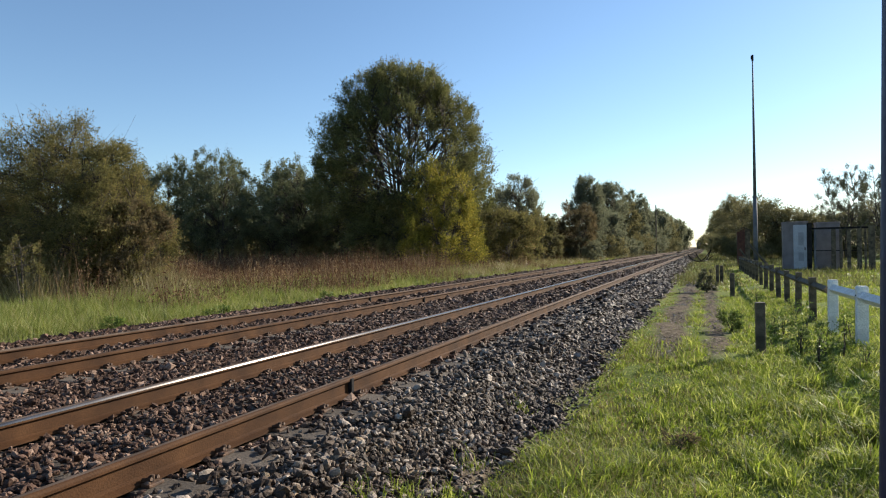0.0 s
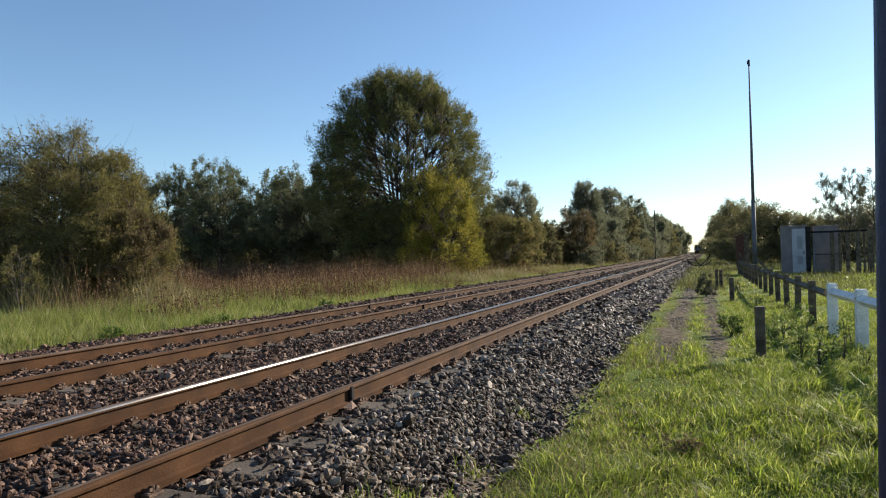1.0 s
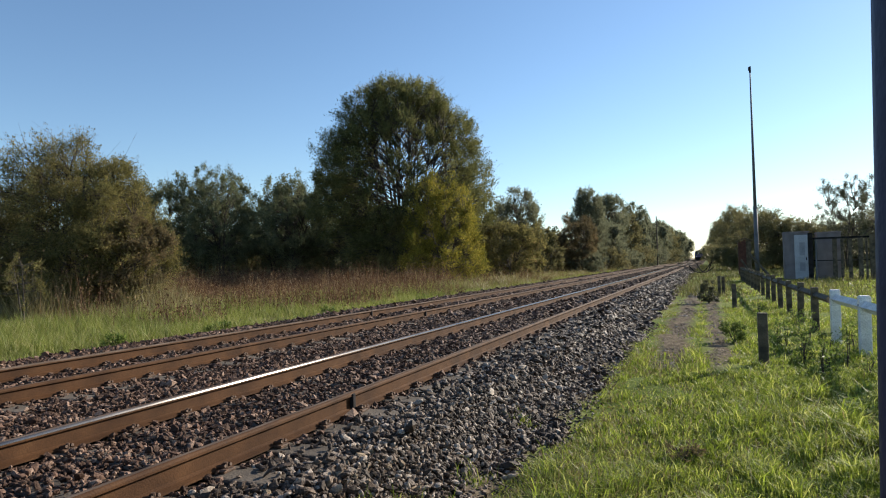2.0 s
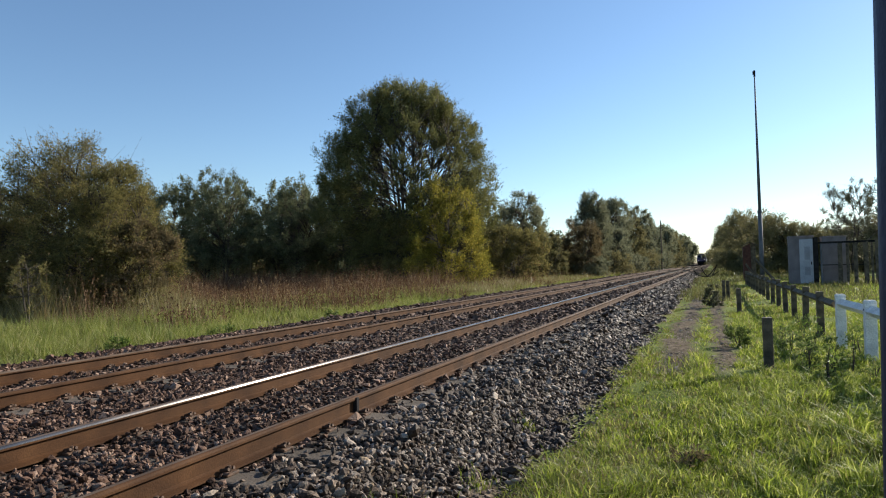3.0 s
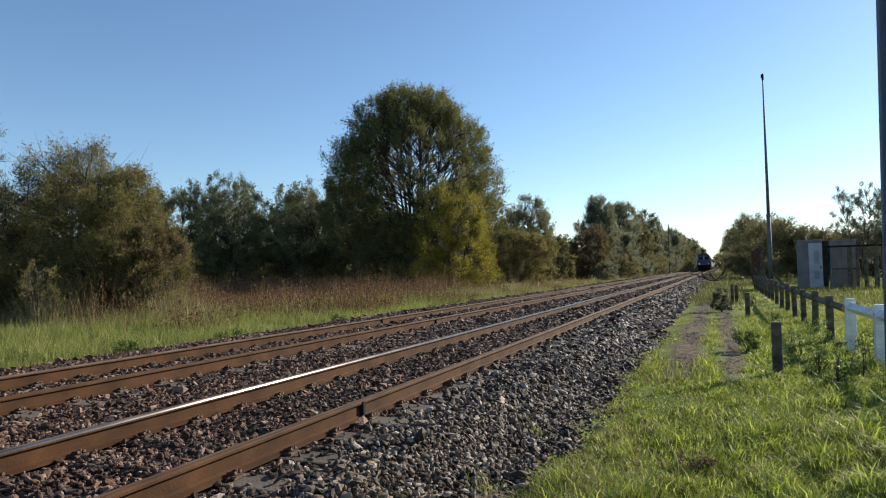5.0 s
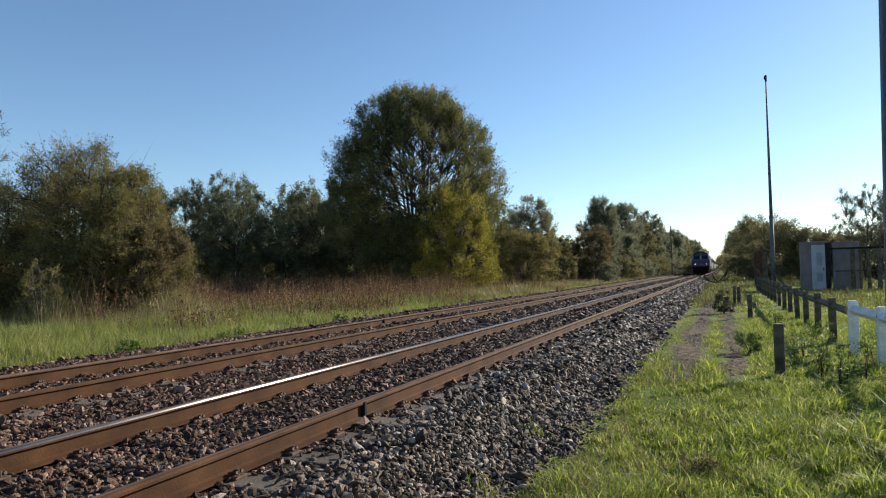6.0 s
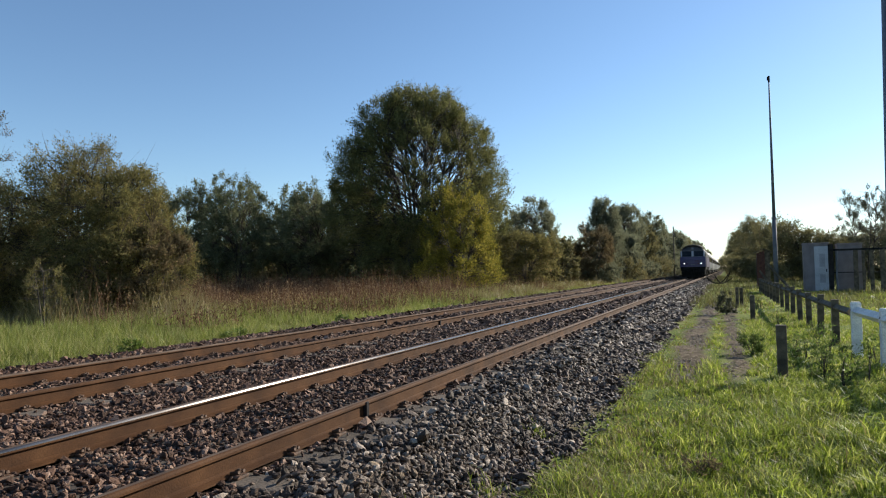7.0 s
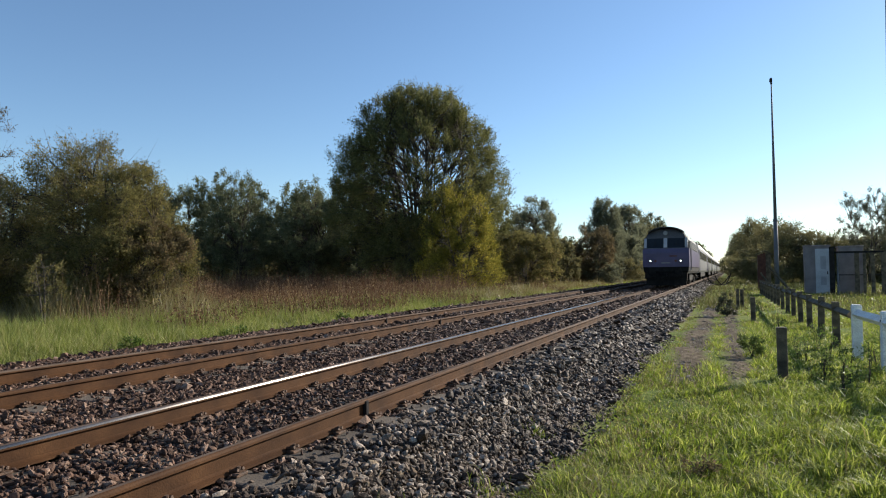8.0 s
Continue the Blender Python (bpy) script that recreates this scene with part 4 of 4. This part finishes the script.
# ---------- lineside things ----------
def build_fence():
    def post_mesh(w, d, h):
        bm = box(bmesh.new(), -w / 2, w / 2, -d / 2, d / 2, -0.2, h, 0.012)
        return bm

    def bar(y0, y1, x0, x1, z, half):
        """A square rail laid on edge between two posts."""
        return rod(bmesh.new(), (x0, y0, z), (x1, y1, z), half, half, 4)

    dark = finish("post", post_mesh(0.14, 0.14, 1.0), M_TIMBER)
    fence = thing("fence", 2.12, 0, LAND_R, "low dark weathered timber post and rail fence in grass", "fence")
    ys = [16.1 + 2.45 * i for i in range(15)]
    for i, y in enumerate(ys):
        part("post", dark, M_TIMBER, fence).matrix_basis = pose(0, y, 0.02 * math.sin(i * 2.1), 0, 1.2 * math.sin(i * 1.7), 4 * math.sin(i * 3.1))
    for i, (y0, y1) in enumerate(zip([14.28] + ys[:-1], ys)):
        part("rail", bar(y0 + 0.06, y1 - 0.06, 0.02, 0.02, 0.83 + 0.012 * math.sin(i * 2.9), 0.075), M_TIMBER, fence)
    white = thing("white_fence", 2.21, 0, LAND_R, "white painted concrete post and rail fence", "fence")
    spots = ((0.0, 14.2), (0.07, 12.1), (0.14, 10.0), (0.2, 7.9))
    b = post_mesh(0.165, 0.15, 1.02)
    box(b, -0.068, 0.068, -0.06, 0.06, 1.015, 1.035, 0.006)
    wp = finish("post", b, M_WHITE)
    for i, (x, y) in enumerate(spots):
        p = part("post", wp, M_WHITE, white)
        p.matrix_basis = pose(x, y, 0, 0, 0.8 * math.sin(i * 2.3), 2 * math.sin(i * 1.9))
        part("bolt", rod(bmesh.new(), (-0.095, 0, 0.88), (-0.08, 0, 0.88), 0.014, 0.014, 8), M_GALV, p, "small grey bolt head")
    for (x0, y0), (x1, y1) in zip(spots, spots[1:]):
        part("rail", bar(y0 - 0.07, y1 + 0.07, x0, x1, 0.86, 0.088), M_WHITE, white)


def build_stubs():
    for x, y, h, w in ((0.74, 11.07, 0.83, 0.14), (0.75, 23.6, 0.80, 0.15), (0.40, 31.9, 0.85, 0.14), (0.58, 32.3, 0.82, 0.15), (10.5, 49.4, 1.2, 0.2)):
        st = thing("wooden_stake", x, y, LAND_R, "short dark square timber stake standing in grass", "post", "stakes")
        bm = box(bmesh.new(), -w / 2, w / 2, -w / 2, w / 2, -0.2, h, 0.015)
        part("shaft", bm, M_TIMBER, st)


def build_mast():
    m = thing("radio_mast", 3.2, 51.0, LAND_R, "slender galvanised steel mast with small aerial on top", "mast")
    part("lower_tube", rod(bmesh.new(), (0, 0, -0.1), (0, 0, 5.2), 0.165, 0.135, 14), M_GALV, m, smooth=True)
    part("upper_tube", rod(bmesh.new(), (0, 0, 5.2), (0.0, 0, 15.0), 0.115, 0.042, 12), M_GALV, m, smooth=True)
    part("collar", rod(bmesh.new(), (0, 0, 5.1), (0, 0, 5.3), 0.145, 0.145, 14), M_GALV, m)
    b = rod(bmesh.new(), (0, 0, 15.0), (0, 0, 15.45), 0.07, 0.07, 10)
    box(b, -0.12, 0.03, -0.05, 0.05, 15.15, 15.4, 0.01)
    part("aerial", b, M_DARKSTEEL, m)
    part("base_plate", boxed(-0.3, 0.3, -0.3, 0.3, -0.05, 0.06, 0.01), M_GALV, m)
    st = thing("mast_stay", 3.2, 50.6, LAND_R, "dark slanting timber brace in the grass", "brace")
    part("strut", rod(bmesh.new(), (-0.5, 0, 1.9), (1.0, -0.6, -0.1), 0.09, 0.09, 8), M_TIMBER, st)
    part("short_strut", rod(bmesh.new(), (-1.05, 0.2, 1.5), (-0.45, -0.1, 0.5), 0.07, 0.07, 8), M_TIMBER, st)


def build_cabin():
    """Relay cabin with a pale door and a lower cabinet beside it, behind an open frame of posts."""
    c = thing("relay_cabin", 4.95, 51.2, LAND_R, "grey rendered lineside cabin with pale metal door", "cabin", rz=-4)
    part("body", boxed(0, 1.56, 0, 2.6, -0.1, 3.3, 0.02), M_CABIN, c)
    part("roof_slab", boxed(-0.04, 1.6, -0.06, 2.66, 3.3, 3.38, 0.02), M_CABIN, c)
    d = part("door", boxed(0.66, 1.52, -0.06, 0.0, 0.02, 3.12, 0.01), M_DOOR, c, "pale blue-grey door leaf")
    part("vent", boxed(0.96, 1.3, -0.07, -0.06, 1.7, 2.6, 0.004), M_VENT, d)
    part("vent", boxed(0.96, 1.3, -0.07, -0.06, 0.6, 1.2, 0.004), M_VENT, d)
    part("handle", boxed(1.34, 1.4, -0.1, -0.06, 1.35, 1.55, 0.005), M_DARKSTEEL, d)
    k = thing("relay_cabinet", 6.98, 50.9, LAND_R, "grey rendered equipment cabinet beside the cabin", "cabinet", rz=-4)
    part("body", boxed(0, 1.42, 0, 2.0, -0.1, 3.2, 0.02), M_CABIN, k)
    part("roof_slab", boxed(-0.04, 1.46, -0.06, 2.06, 3.2, 3.28, 0.02), M_CABIN, k)
    g = thing("frame_gate", 6.4, 49.6, LAND_R, "dark steel frame and timber posts before the cabins", "fence", rz=-4)
    part("post", boxed(-0.15, 0.15, -0.1, 0.1, -0.1, 3.2, 0.01), M_DARKSTEEL, g)
    part("pipe", rod(bmesh.new(), (0.32, 0, -0.1), (0.32, 0, 2.75), 0.06, 0.06, 10), M_GALV, g, "pale grey upright pipe")
    part("beam", boxed(0.15, 3.7, -0.05, 0.05, 2.75, 2.88, 0.01), M_DARKSTEEL, g)
    part("beam", boxed(0.15, 3.7, -0.03, 0.03, 1.28, 1.34, 0.01), M_DARKSTEEL, g)
    for i, (x, w) in enumerate(((1.4, 0.26), (1.82, 0.16), (2.28, 0.22), (2.86, 0.26), (3.2, 0.12), (3.55, 0.36))):
        p = part("post", boxed(x - w / 2, x + w / 2, -0.08, 0.08, -0.1, 2.75 if i < 5 else 2.95, 0.01), M_TIMBER, g)
        if i in (3, 5):
            part("arm", rod(bmesh.new(), (x, 0, 2.7), (x + 0.55, 0, 3.3), 0.06, 0.05, 6), M_TIMBER, p, "slanting top arm")
    r = thing("timber_hut", 2.85, 60.0, LAND_R, "narrow red-brown boarded hut with a dark gabled roof", "hut")
    for i in range(3):
        part("board", boxed(-0.5 + 0.2 * i, -0.31 + 0.2 * i, -0.03 + 0.012 * (i % 2), 0.03 + 0.012 * (i % 2), -0.1, 2.95 + 0.1 * i, 0.006), M_REDWOOD, r)
    part("corner_post", boxed(0.11, 0.48, -0.05, 0.06, -0.1, 3.1, 0.01), M_TIMBER, r, "dark timber corner")
    for x0 in (-0.5, 0.42):
        part("side_wall", boxed(x0, x0 + 0.06, 0.07, 0.9, -0.1, 2.9, 0.006), M_REDWOOD, r)
    part("back_wall", boxed(-0.44, 0.42, 0.84, 0.9, -0.1, 2.9, 0.006), M_REDWOOD, r)
    for side in (-1, 1):
        slab = part("roof_slab", boxed(-0.36, 0.36, -0.16, 1.0, -0.03, 0.03, 0.006), M_TIMBER, r)
        slab.matrix_basis = pose(side * 0.3, 0, 3.16, 0, side * 26, 0)


def build_small():
    # near post at the edge of the view, slightly out of plumb
    p = thing("sign_post", 0.0, 0.0, LAND_R, "dark violet-black round steel post close by", "post")
    part("tube", rod(bmesh.new(), (0.086, 0.3965, -0.05), (0.136, 0.3555, 2.95), 0.036, 0.036, 24), M_POST, p, smooth=True)
    # telegraph pole in the distance
    t = thing("telegraph_pole", -9.7, 138, LAND_L, "thin dark timber pole among the far trees", "pole")
    part("shaft", rod(bmesh.new(), (0, 0, -0.1), (0, 0, 10.3), 0.17, 0.11, 8), M_TIMBER, t)
    # slack dark cables hanging beside the ballast
    for dx, sag, half, r in ((0.0, 0.85, 0.95, 0.055), (0.45, 1.15, 0.7, 0.05), (0.2, 0.5, 1.1, 0.04)):
        k = np.linspace(-1, 1, 20)
        pts = np.stack([-0.85 + dx + half * k, 70 + 1.5 * k, LAND_R + 0.22 + sag * k ** 2 * np.where(k > 0, 1.0, 0.75)], -1)
        c = new("cable", mesh_arrays("cable", *tube(pts, np.full(20, r), 7), M_RUBBER, True))
        tagged(c, "thick black cable hanging slack in the grass", "cable", "slack cables")


# ---------- train ----------
def yfront(z):
    return float(np.interp(z, [0.9, 1.1, 2.6, 2.68, 2.74, 3.38, 3.72, 3.98, 4.28], [0.12, 0.0, 0.0, 0.05, 0.13, 0.32, 0.44, 0.62, 1.5]))


PROFILE = [(1.36, 0.95), (1.46, 1.12), (1.485, 1.42), (1.485, 2.0), (1.485, 2.35), (1.48, 2.68), (1.476, 2.74), (1.46, 3.0), (1.40, 3.38), (1.24, 3.72), (0.96, 3.98), (0.55, 4.18), (0.0, 4.26)]


def shell(zlo, zhi, y1, front=True, grow=0.0):
    """Lengthwise skin of a vehicle between two heights, with its rounded front."""
    pts = [p for p in PROFILE if zlo - 1e-6 <= p[1] <= zhi + 1e-6]
    bm = bmesh.new()
    full = [(x + grow, z) for x, z in pts]
    cols = []
    for sgn in (-1, 1):
        col = []
        for x, z in full:
            yf = yfront(z) if front else 0.0
            col.append([bm.verts.new((sgn * x, yy, z)) for yy in (yf + (0.12 if front else 0), y1)])
        cols.append(col)
    for col in cols:
        for a, b in zip(col, col[1:]):
            bm.faces.new((a[0], a[1], b[1], b[0]))
    # rounded front between the two sides
    k = 8
    prev = None
    for i, (x, z) in enumerate(full):
        row = [cols[0][i][0]]
        yf = yfront(z) if front else 0.0
        for j in range(1, k):
            u = -1 + 2 * j / k
            row.append(bm.verts.new((u * x, yf + (0.12 * abs(u) ** 3 if front else 0), z)))
        row.append(cols[1][i][0])
        if prev:
            for j in range(k):
                if len({prev[j], prev[j + 1], row[j + 1], row[j]}) == 4:
                    bm.faces.new((prev[j], prev[j + 1], row[j + 1], row[j]))
        prev = row
    back = [c[1] for c in cols[0]] + [c[1] for c in reversed(cols[1])]
    bm.faces.new(back)
    bmesh.ops.remove_doubles(bm, verts=bm.verts, dist=0.002)
    return bm


def front_panel(x0, x1, z0, z1, proud=0.012):
    bm = bmesh.new()
    g = []
    for z in np.linspace(z0, z1, 4):
        g.append([bm.verts.new((x, yfront(z) + 0.12 * abs(x / 1.48) ** 3 - proud, z)) for x in np.linspace(x0, x1, 5)])
    for a, b in zip(g, g[1:]):
        for i in range(4):
            bm.faces.new((a[i], a[i + 1], b[i + 1], b[i]))
    r = bmesh.ops.extrude_face_region(bm, geom=bm.faces[:])
    bmesh.ops.translate(bm, vec=(0, proud + 0.03, 0), verts=[v for v in r["geom"] if isinstance(v, bmesh.types.BMVert)])
    return bm


def bogie(parent, y):
    for s in (-1, 1):
        bm = bmesh.new()
        box(bm, s * 1.02 - 0.06, s * 1.02 + 0.06, y - 1.6, y + 1.6, 0.42, 0.72, 0.03)
        box(bm, s * 1.05 - 0.1, s * 1.05 + 0.1, y - 1.35, y - 1.0, 0.34, 0.66, 0.03)
        box(bm, s * 1.05 - 0.1, s * 1.05 + 0.1, y + 1.0, y + 1.35, 0.34, 0.66, 0.03)
        part("bogie_frame", bm, M_UNDER, parent)
    for dy in (-1.2, 1.2):
        bm = rod(bmesh.new(), (-0.8, y + dy, 0.5), (0.8, y + dy, 0.5), 0.08, 0.08, 10)
        for s in (-1, 1):
            rod(bm, (s * 0.69, y + dy, 0.5), (s * 0.82, y + dy, 0.5), 0.5, 0.5, 24)
        part("wheelset", bm, M_UNDER, parent)


def build_locomotive():
    L = 17.0
    lo = thing("locomotive", 0, 0, 0, "violet-blue and grey diesel locomotive with lit headlamps", "locomotive")
    part("underbody", shell(0.9, 1.42, L), M_UNDER, lo, "blackened lower skirt")
    part("lower_body", shell(1.42, 2.68, L, grow=0.03), M_VIOLET, lo, "violet-blue body band")
    part("cab_body", shell(2.68, 3.38, L, grow=-0.05), M_CABGREY, lo, "grimy grey upper body")
    part("roof", shell(3.38, 4.3, L, grow=-0.045), M_TROOF, lo, "dark sooty rounded roof", smooth=True)
    for x0, x1 in ((-1.24, -0.13), (0.13, 1.24)):
        fr = part("windscreen", front_panel(x0, x1, 2.73, 3.4, 0.02), M_GLASS, lo, "dark windscreen")
        part("wiper", boxed((x0 + x1) / 2 - 0.015, (x0 + x1) / 2 + 0.015, 0.17, 0.2, 2.78, 3.15), M_DARKSTEEL, fr)
    part("pillar", front_panel(-0.12, 0.12, 2.76, 3.42, 0.024), M_TWHITE, lo, "pale centre pillar")
    for x0, x1 in ((-1.42, -1.25), (1.25, 1.42)):
        part("corner_pillar", front_panel(x0, x1, 2.76, 3.42, 0.024), M_TWHITE, lo, "pale corner pillar")
    # thick dark visor that arches over the cab front
    vb = bmesh.new()
    rows = []
    for u in np.linspace(-1, 1, 13):
        zt = 4.24 - 0.34 * abs(u) ** 2.4
        rows.append([vb.verts.new((1.18 * u, yy, zz)) for yy, zz in ((0.36, zt - 0.09), (0.36, zt - 0.03), (1.5, zt + 0.03), (1.5, zt - 0.16))])
    for r0, r1 in zip(rows, rows[1:]):
        for i in range(4):
            vb.faces.new((r0[i], r0[(i + 1) % 4], r1[(i + 1) % 4], r1[i]))
    vb.faces.new(rows[0])
    vb.faces.new(rows[-1])
    part("visor", vb, M_TROOF, lo, "thick dark visor over the cab front")
    part("badge", front_panel(-0.3, 0.3, 1.66, 1.73, 0.014), M_TGREY, lo, "plain pale badge bars")
    for s in (-1, 1):
        r = bmesh.new()
        rod(r, (s * 0.98, -0.05, 1.83), (s * 0.98, 0.08, 1.83), 0.12, 0.12, 18)
        hl = part("headlamp", r, M_DARKSTEEL, lo)
        part("lens", rod(bmesh.new(), (s * 0.98, -0.07, 1.83), (s * 0.98, -0.045, 1.83), 0.04, 0.044, 18), M_LAMP, hl, "bright lit lens")
        part("emblem", front_panel(0.25, 0.75, 2.12, 2.2, 0.014), M_REDWOOD, lo, "small dull red bar") if s > 0 else None
        part("tail_lamp", rod(bmesh.new(), (s * 0.66, -0.04, 1.83), (s * 0.66, 0.05, 1.83), 0.08, 0.08, 14), M_REDWOOD, lo)
        b = rod(bmesh.new(), (s * 0.87, -0.5, 1.05), (s * 0.87, 0.1, 1.05), 0.09, 0.11, 12)
        rod(b, (s * 0.87, -0.56, 1.05), (s * 0.87, -0.5, 1.05), 0.25, 0.25, 20)
        part("buffer", b, M_UNDER, lo)
        part("side_window", boxed(s * 1.475 - 0.02, s * 1.475 + 0.02, 0.75, 1.45, 2.72, 3.25, 0.01), M_GLASS, lo)
        part("cab_door", boxed(s * 1.487 - 0.02, s * 1.487 + 0.02, 1.75, 2.4, 1.15, 3.25, 0.01), M_TGREY, lo)
        for y in (1.68, 2.47):
            part("handrail", rod(bmesh.new(), (s * 1.54, y, 1.2), (s * 1.54, y, 2.7), 0.018, 0.018, 8), M_GALV, lo)
        for y0 in (3.2, 5.0, 6.8, 8.6, 10.4, 12.2):
            gr = part("grille", boxed(s * 1.485 - 0.02, s * 1.485 + 0.02, y0, y0 + 1.5, 2.72, 3.3, 0.01), M_TROOF, lo, "dark side grille")
            for zz in (2.78, 2.92, 3.06, 3.18):
                part("louvre", boxed(s * 1.505 - 0.02, s * 1.505 + 0.02, y0 + 0.06, y0 + 1.44, zz, zz + 0.07), M_TGREY, gr)
        part("footstep", boxed(s * 1.3 - 0.15, s * 1.3 + 0.15, 1.8, 2.3, 0.45, 0.5, 0.005), M_UNDER, lo)
    part("top_lamp", rod(bmesh.new(), (0, 0.36, 3.76), (0, 0.75, 3.76), 0.15, 0.15, 18), M_TGREY, lo)
    part("roof_fan", boxed(-0.7, 0.7, 4.5, 9.5, 4.1, 4.3, 0.05), M_TROOF, lo)
    part("exhaust", boxed(-0.25, 0.25, 11, 12.2, 4.1, 4.32, 0.03), M_TROOF, lo)
    part("buffer_beam", boxed(-1.38, 1.38, 0.02, 0.3, 0.62, 1.0, 0.02), M_UNDER, lo)
    pl = bmesh.new()
    box(pl, -1.3, 1.3, 0.1, 0.16, 0.16, 0.64, 0.01)
    part("snow_plough", pl, M_UNDER, lo)
    part("coupling", boxed(-0.08, 0.08, -0.3, 0.05, 0.75, 1.0, 0.02), M_UNDER, lo)
    part("fuel_tank", boxed(-1.2, 1.2, 6.3, 10.6, 0.35, 1.03, 0.08), M_UNDER, lo)
    bogie(lo, 3.2)
    bogie(lo, 13.6)
    return lo


def build_coach():
    L = 25.9
    co = thing("passenger_coach", 0, 0, 0, "silver-grey passenger coach with a dark window band", "coach", "train coaches")
    part("lower_body", shell(0.95, 2.35, L, False), M_TGREY, co)
    part("upper_body", shell(2.35, 3.38, L, False, 0.001), M_TGREY, co)
    part("roof", shell(3.38, 4.3, L, False, 0.002), M_TGREY, co, "pale grey roof", smooth=True)
    for s in (-1, 1):
        part("window_band", boxed(s * 1.478 - 0.012, s * 1.478 + 0.012, 2.6, 23.3, 2.15, 3.05, 0.004), M_TROOF, co, "dark band")
        for i in range(11):
            y = 2.9 + 1.86 * i
            part("window", boxed(s * 1.492 - 0.008, s * 1.492 + 0.008, y, y + 1.4, 2.25, 2.98, 0.003), M_GLASS, co)
        for y in (1.0, 24.1):
            d = part("door", boxed(s * 1.486 - 0.015, s * 1.486 + 0.015, y, y + 0.85, 1.05, 3.1, 0.005), M_VIOLET, co, "violet door")
            part("door_window", boxed(s * 1.503 - 0.008, s * 1.503 + 0.008, y + 0.2, y + 0.65, 2.2, 2.9, 0.003), M_GLASS, d)
        part("skirt", boxed(s * 1.33 - 0.03, s * 1.33 + 0.03, 6.2, 19.7, 0.5, 1.03, 0.01), M_UNDER, co)
    part("gangway", boxed(-0.65, 0.65, -0.35, 0.02, 1.1, 3.4, 0.05), M_UNDER, co)
    bogie(co, 3.6)
    bogie(co, 22.3)
    return co


# ---------- build ----------
build_ground()
build_tracks()
build_trees()
build_fence()
build_stubs()
build_mast()
build_cabin()
build_small()
loco = build_locomotive()
coach = build_coach()
coaches = [coach] + [copy_thing(coach, pose(0, 0, 0)) for _ in range(6)]
build_grass()
build_path_gravel()
build_ballast()

TRACK_X = (RAILS[0] + RAILS[1]) / 2
TRAIN_Y, SPEED = 46.2, 39.72      # front of the train at the end, metres a second


def motions():
    def rows(offset):
        return [(t / 2, pose(TRACK_X, TRAIN_Y + offset + SPEED * (8 - t / 2), 0)) for t in range(17)]
    walk(loco, rows(0.0))
    for i, c in enumerate(coaches):
        walk(c, rows(17.7 + 26.4 * i))


motions()
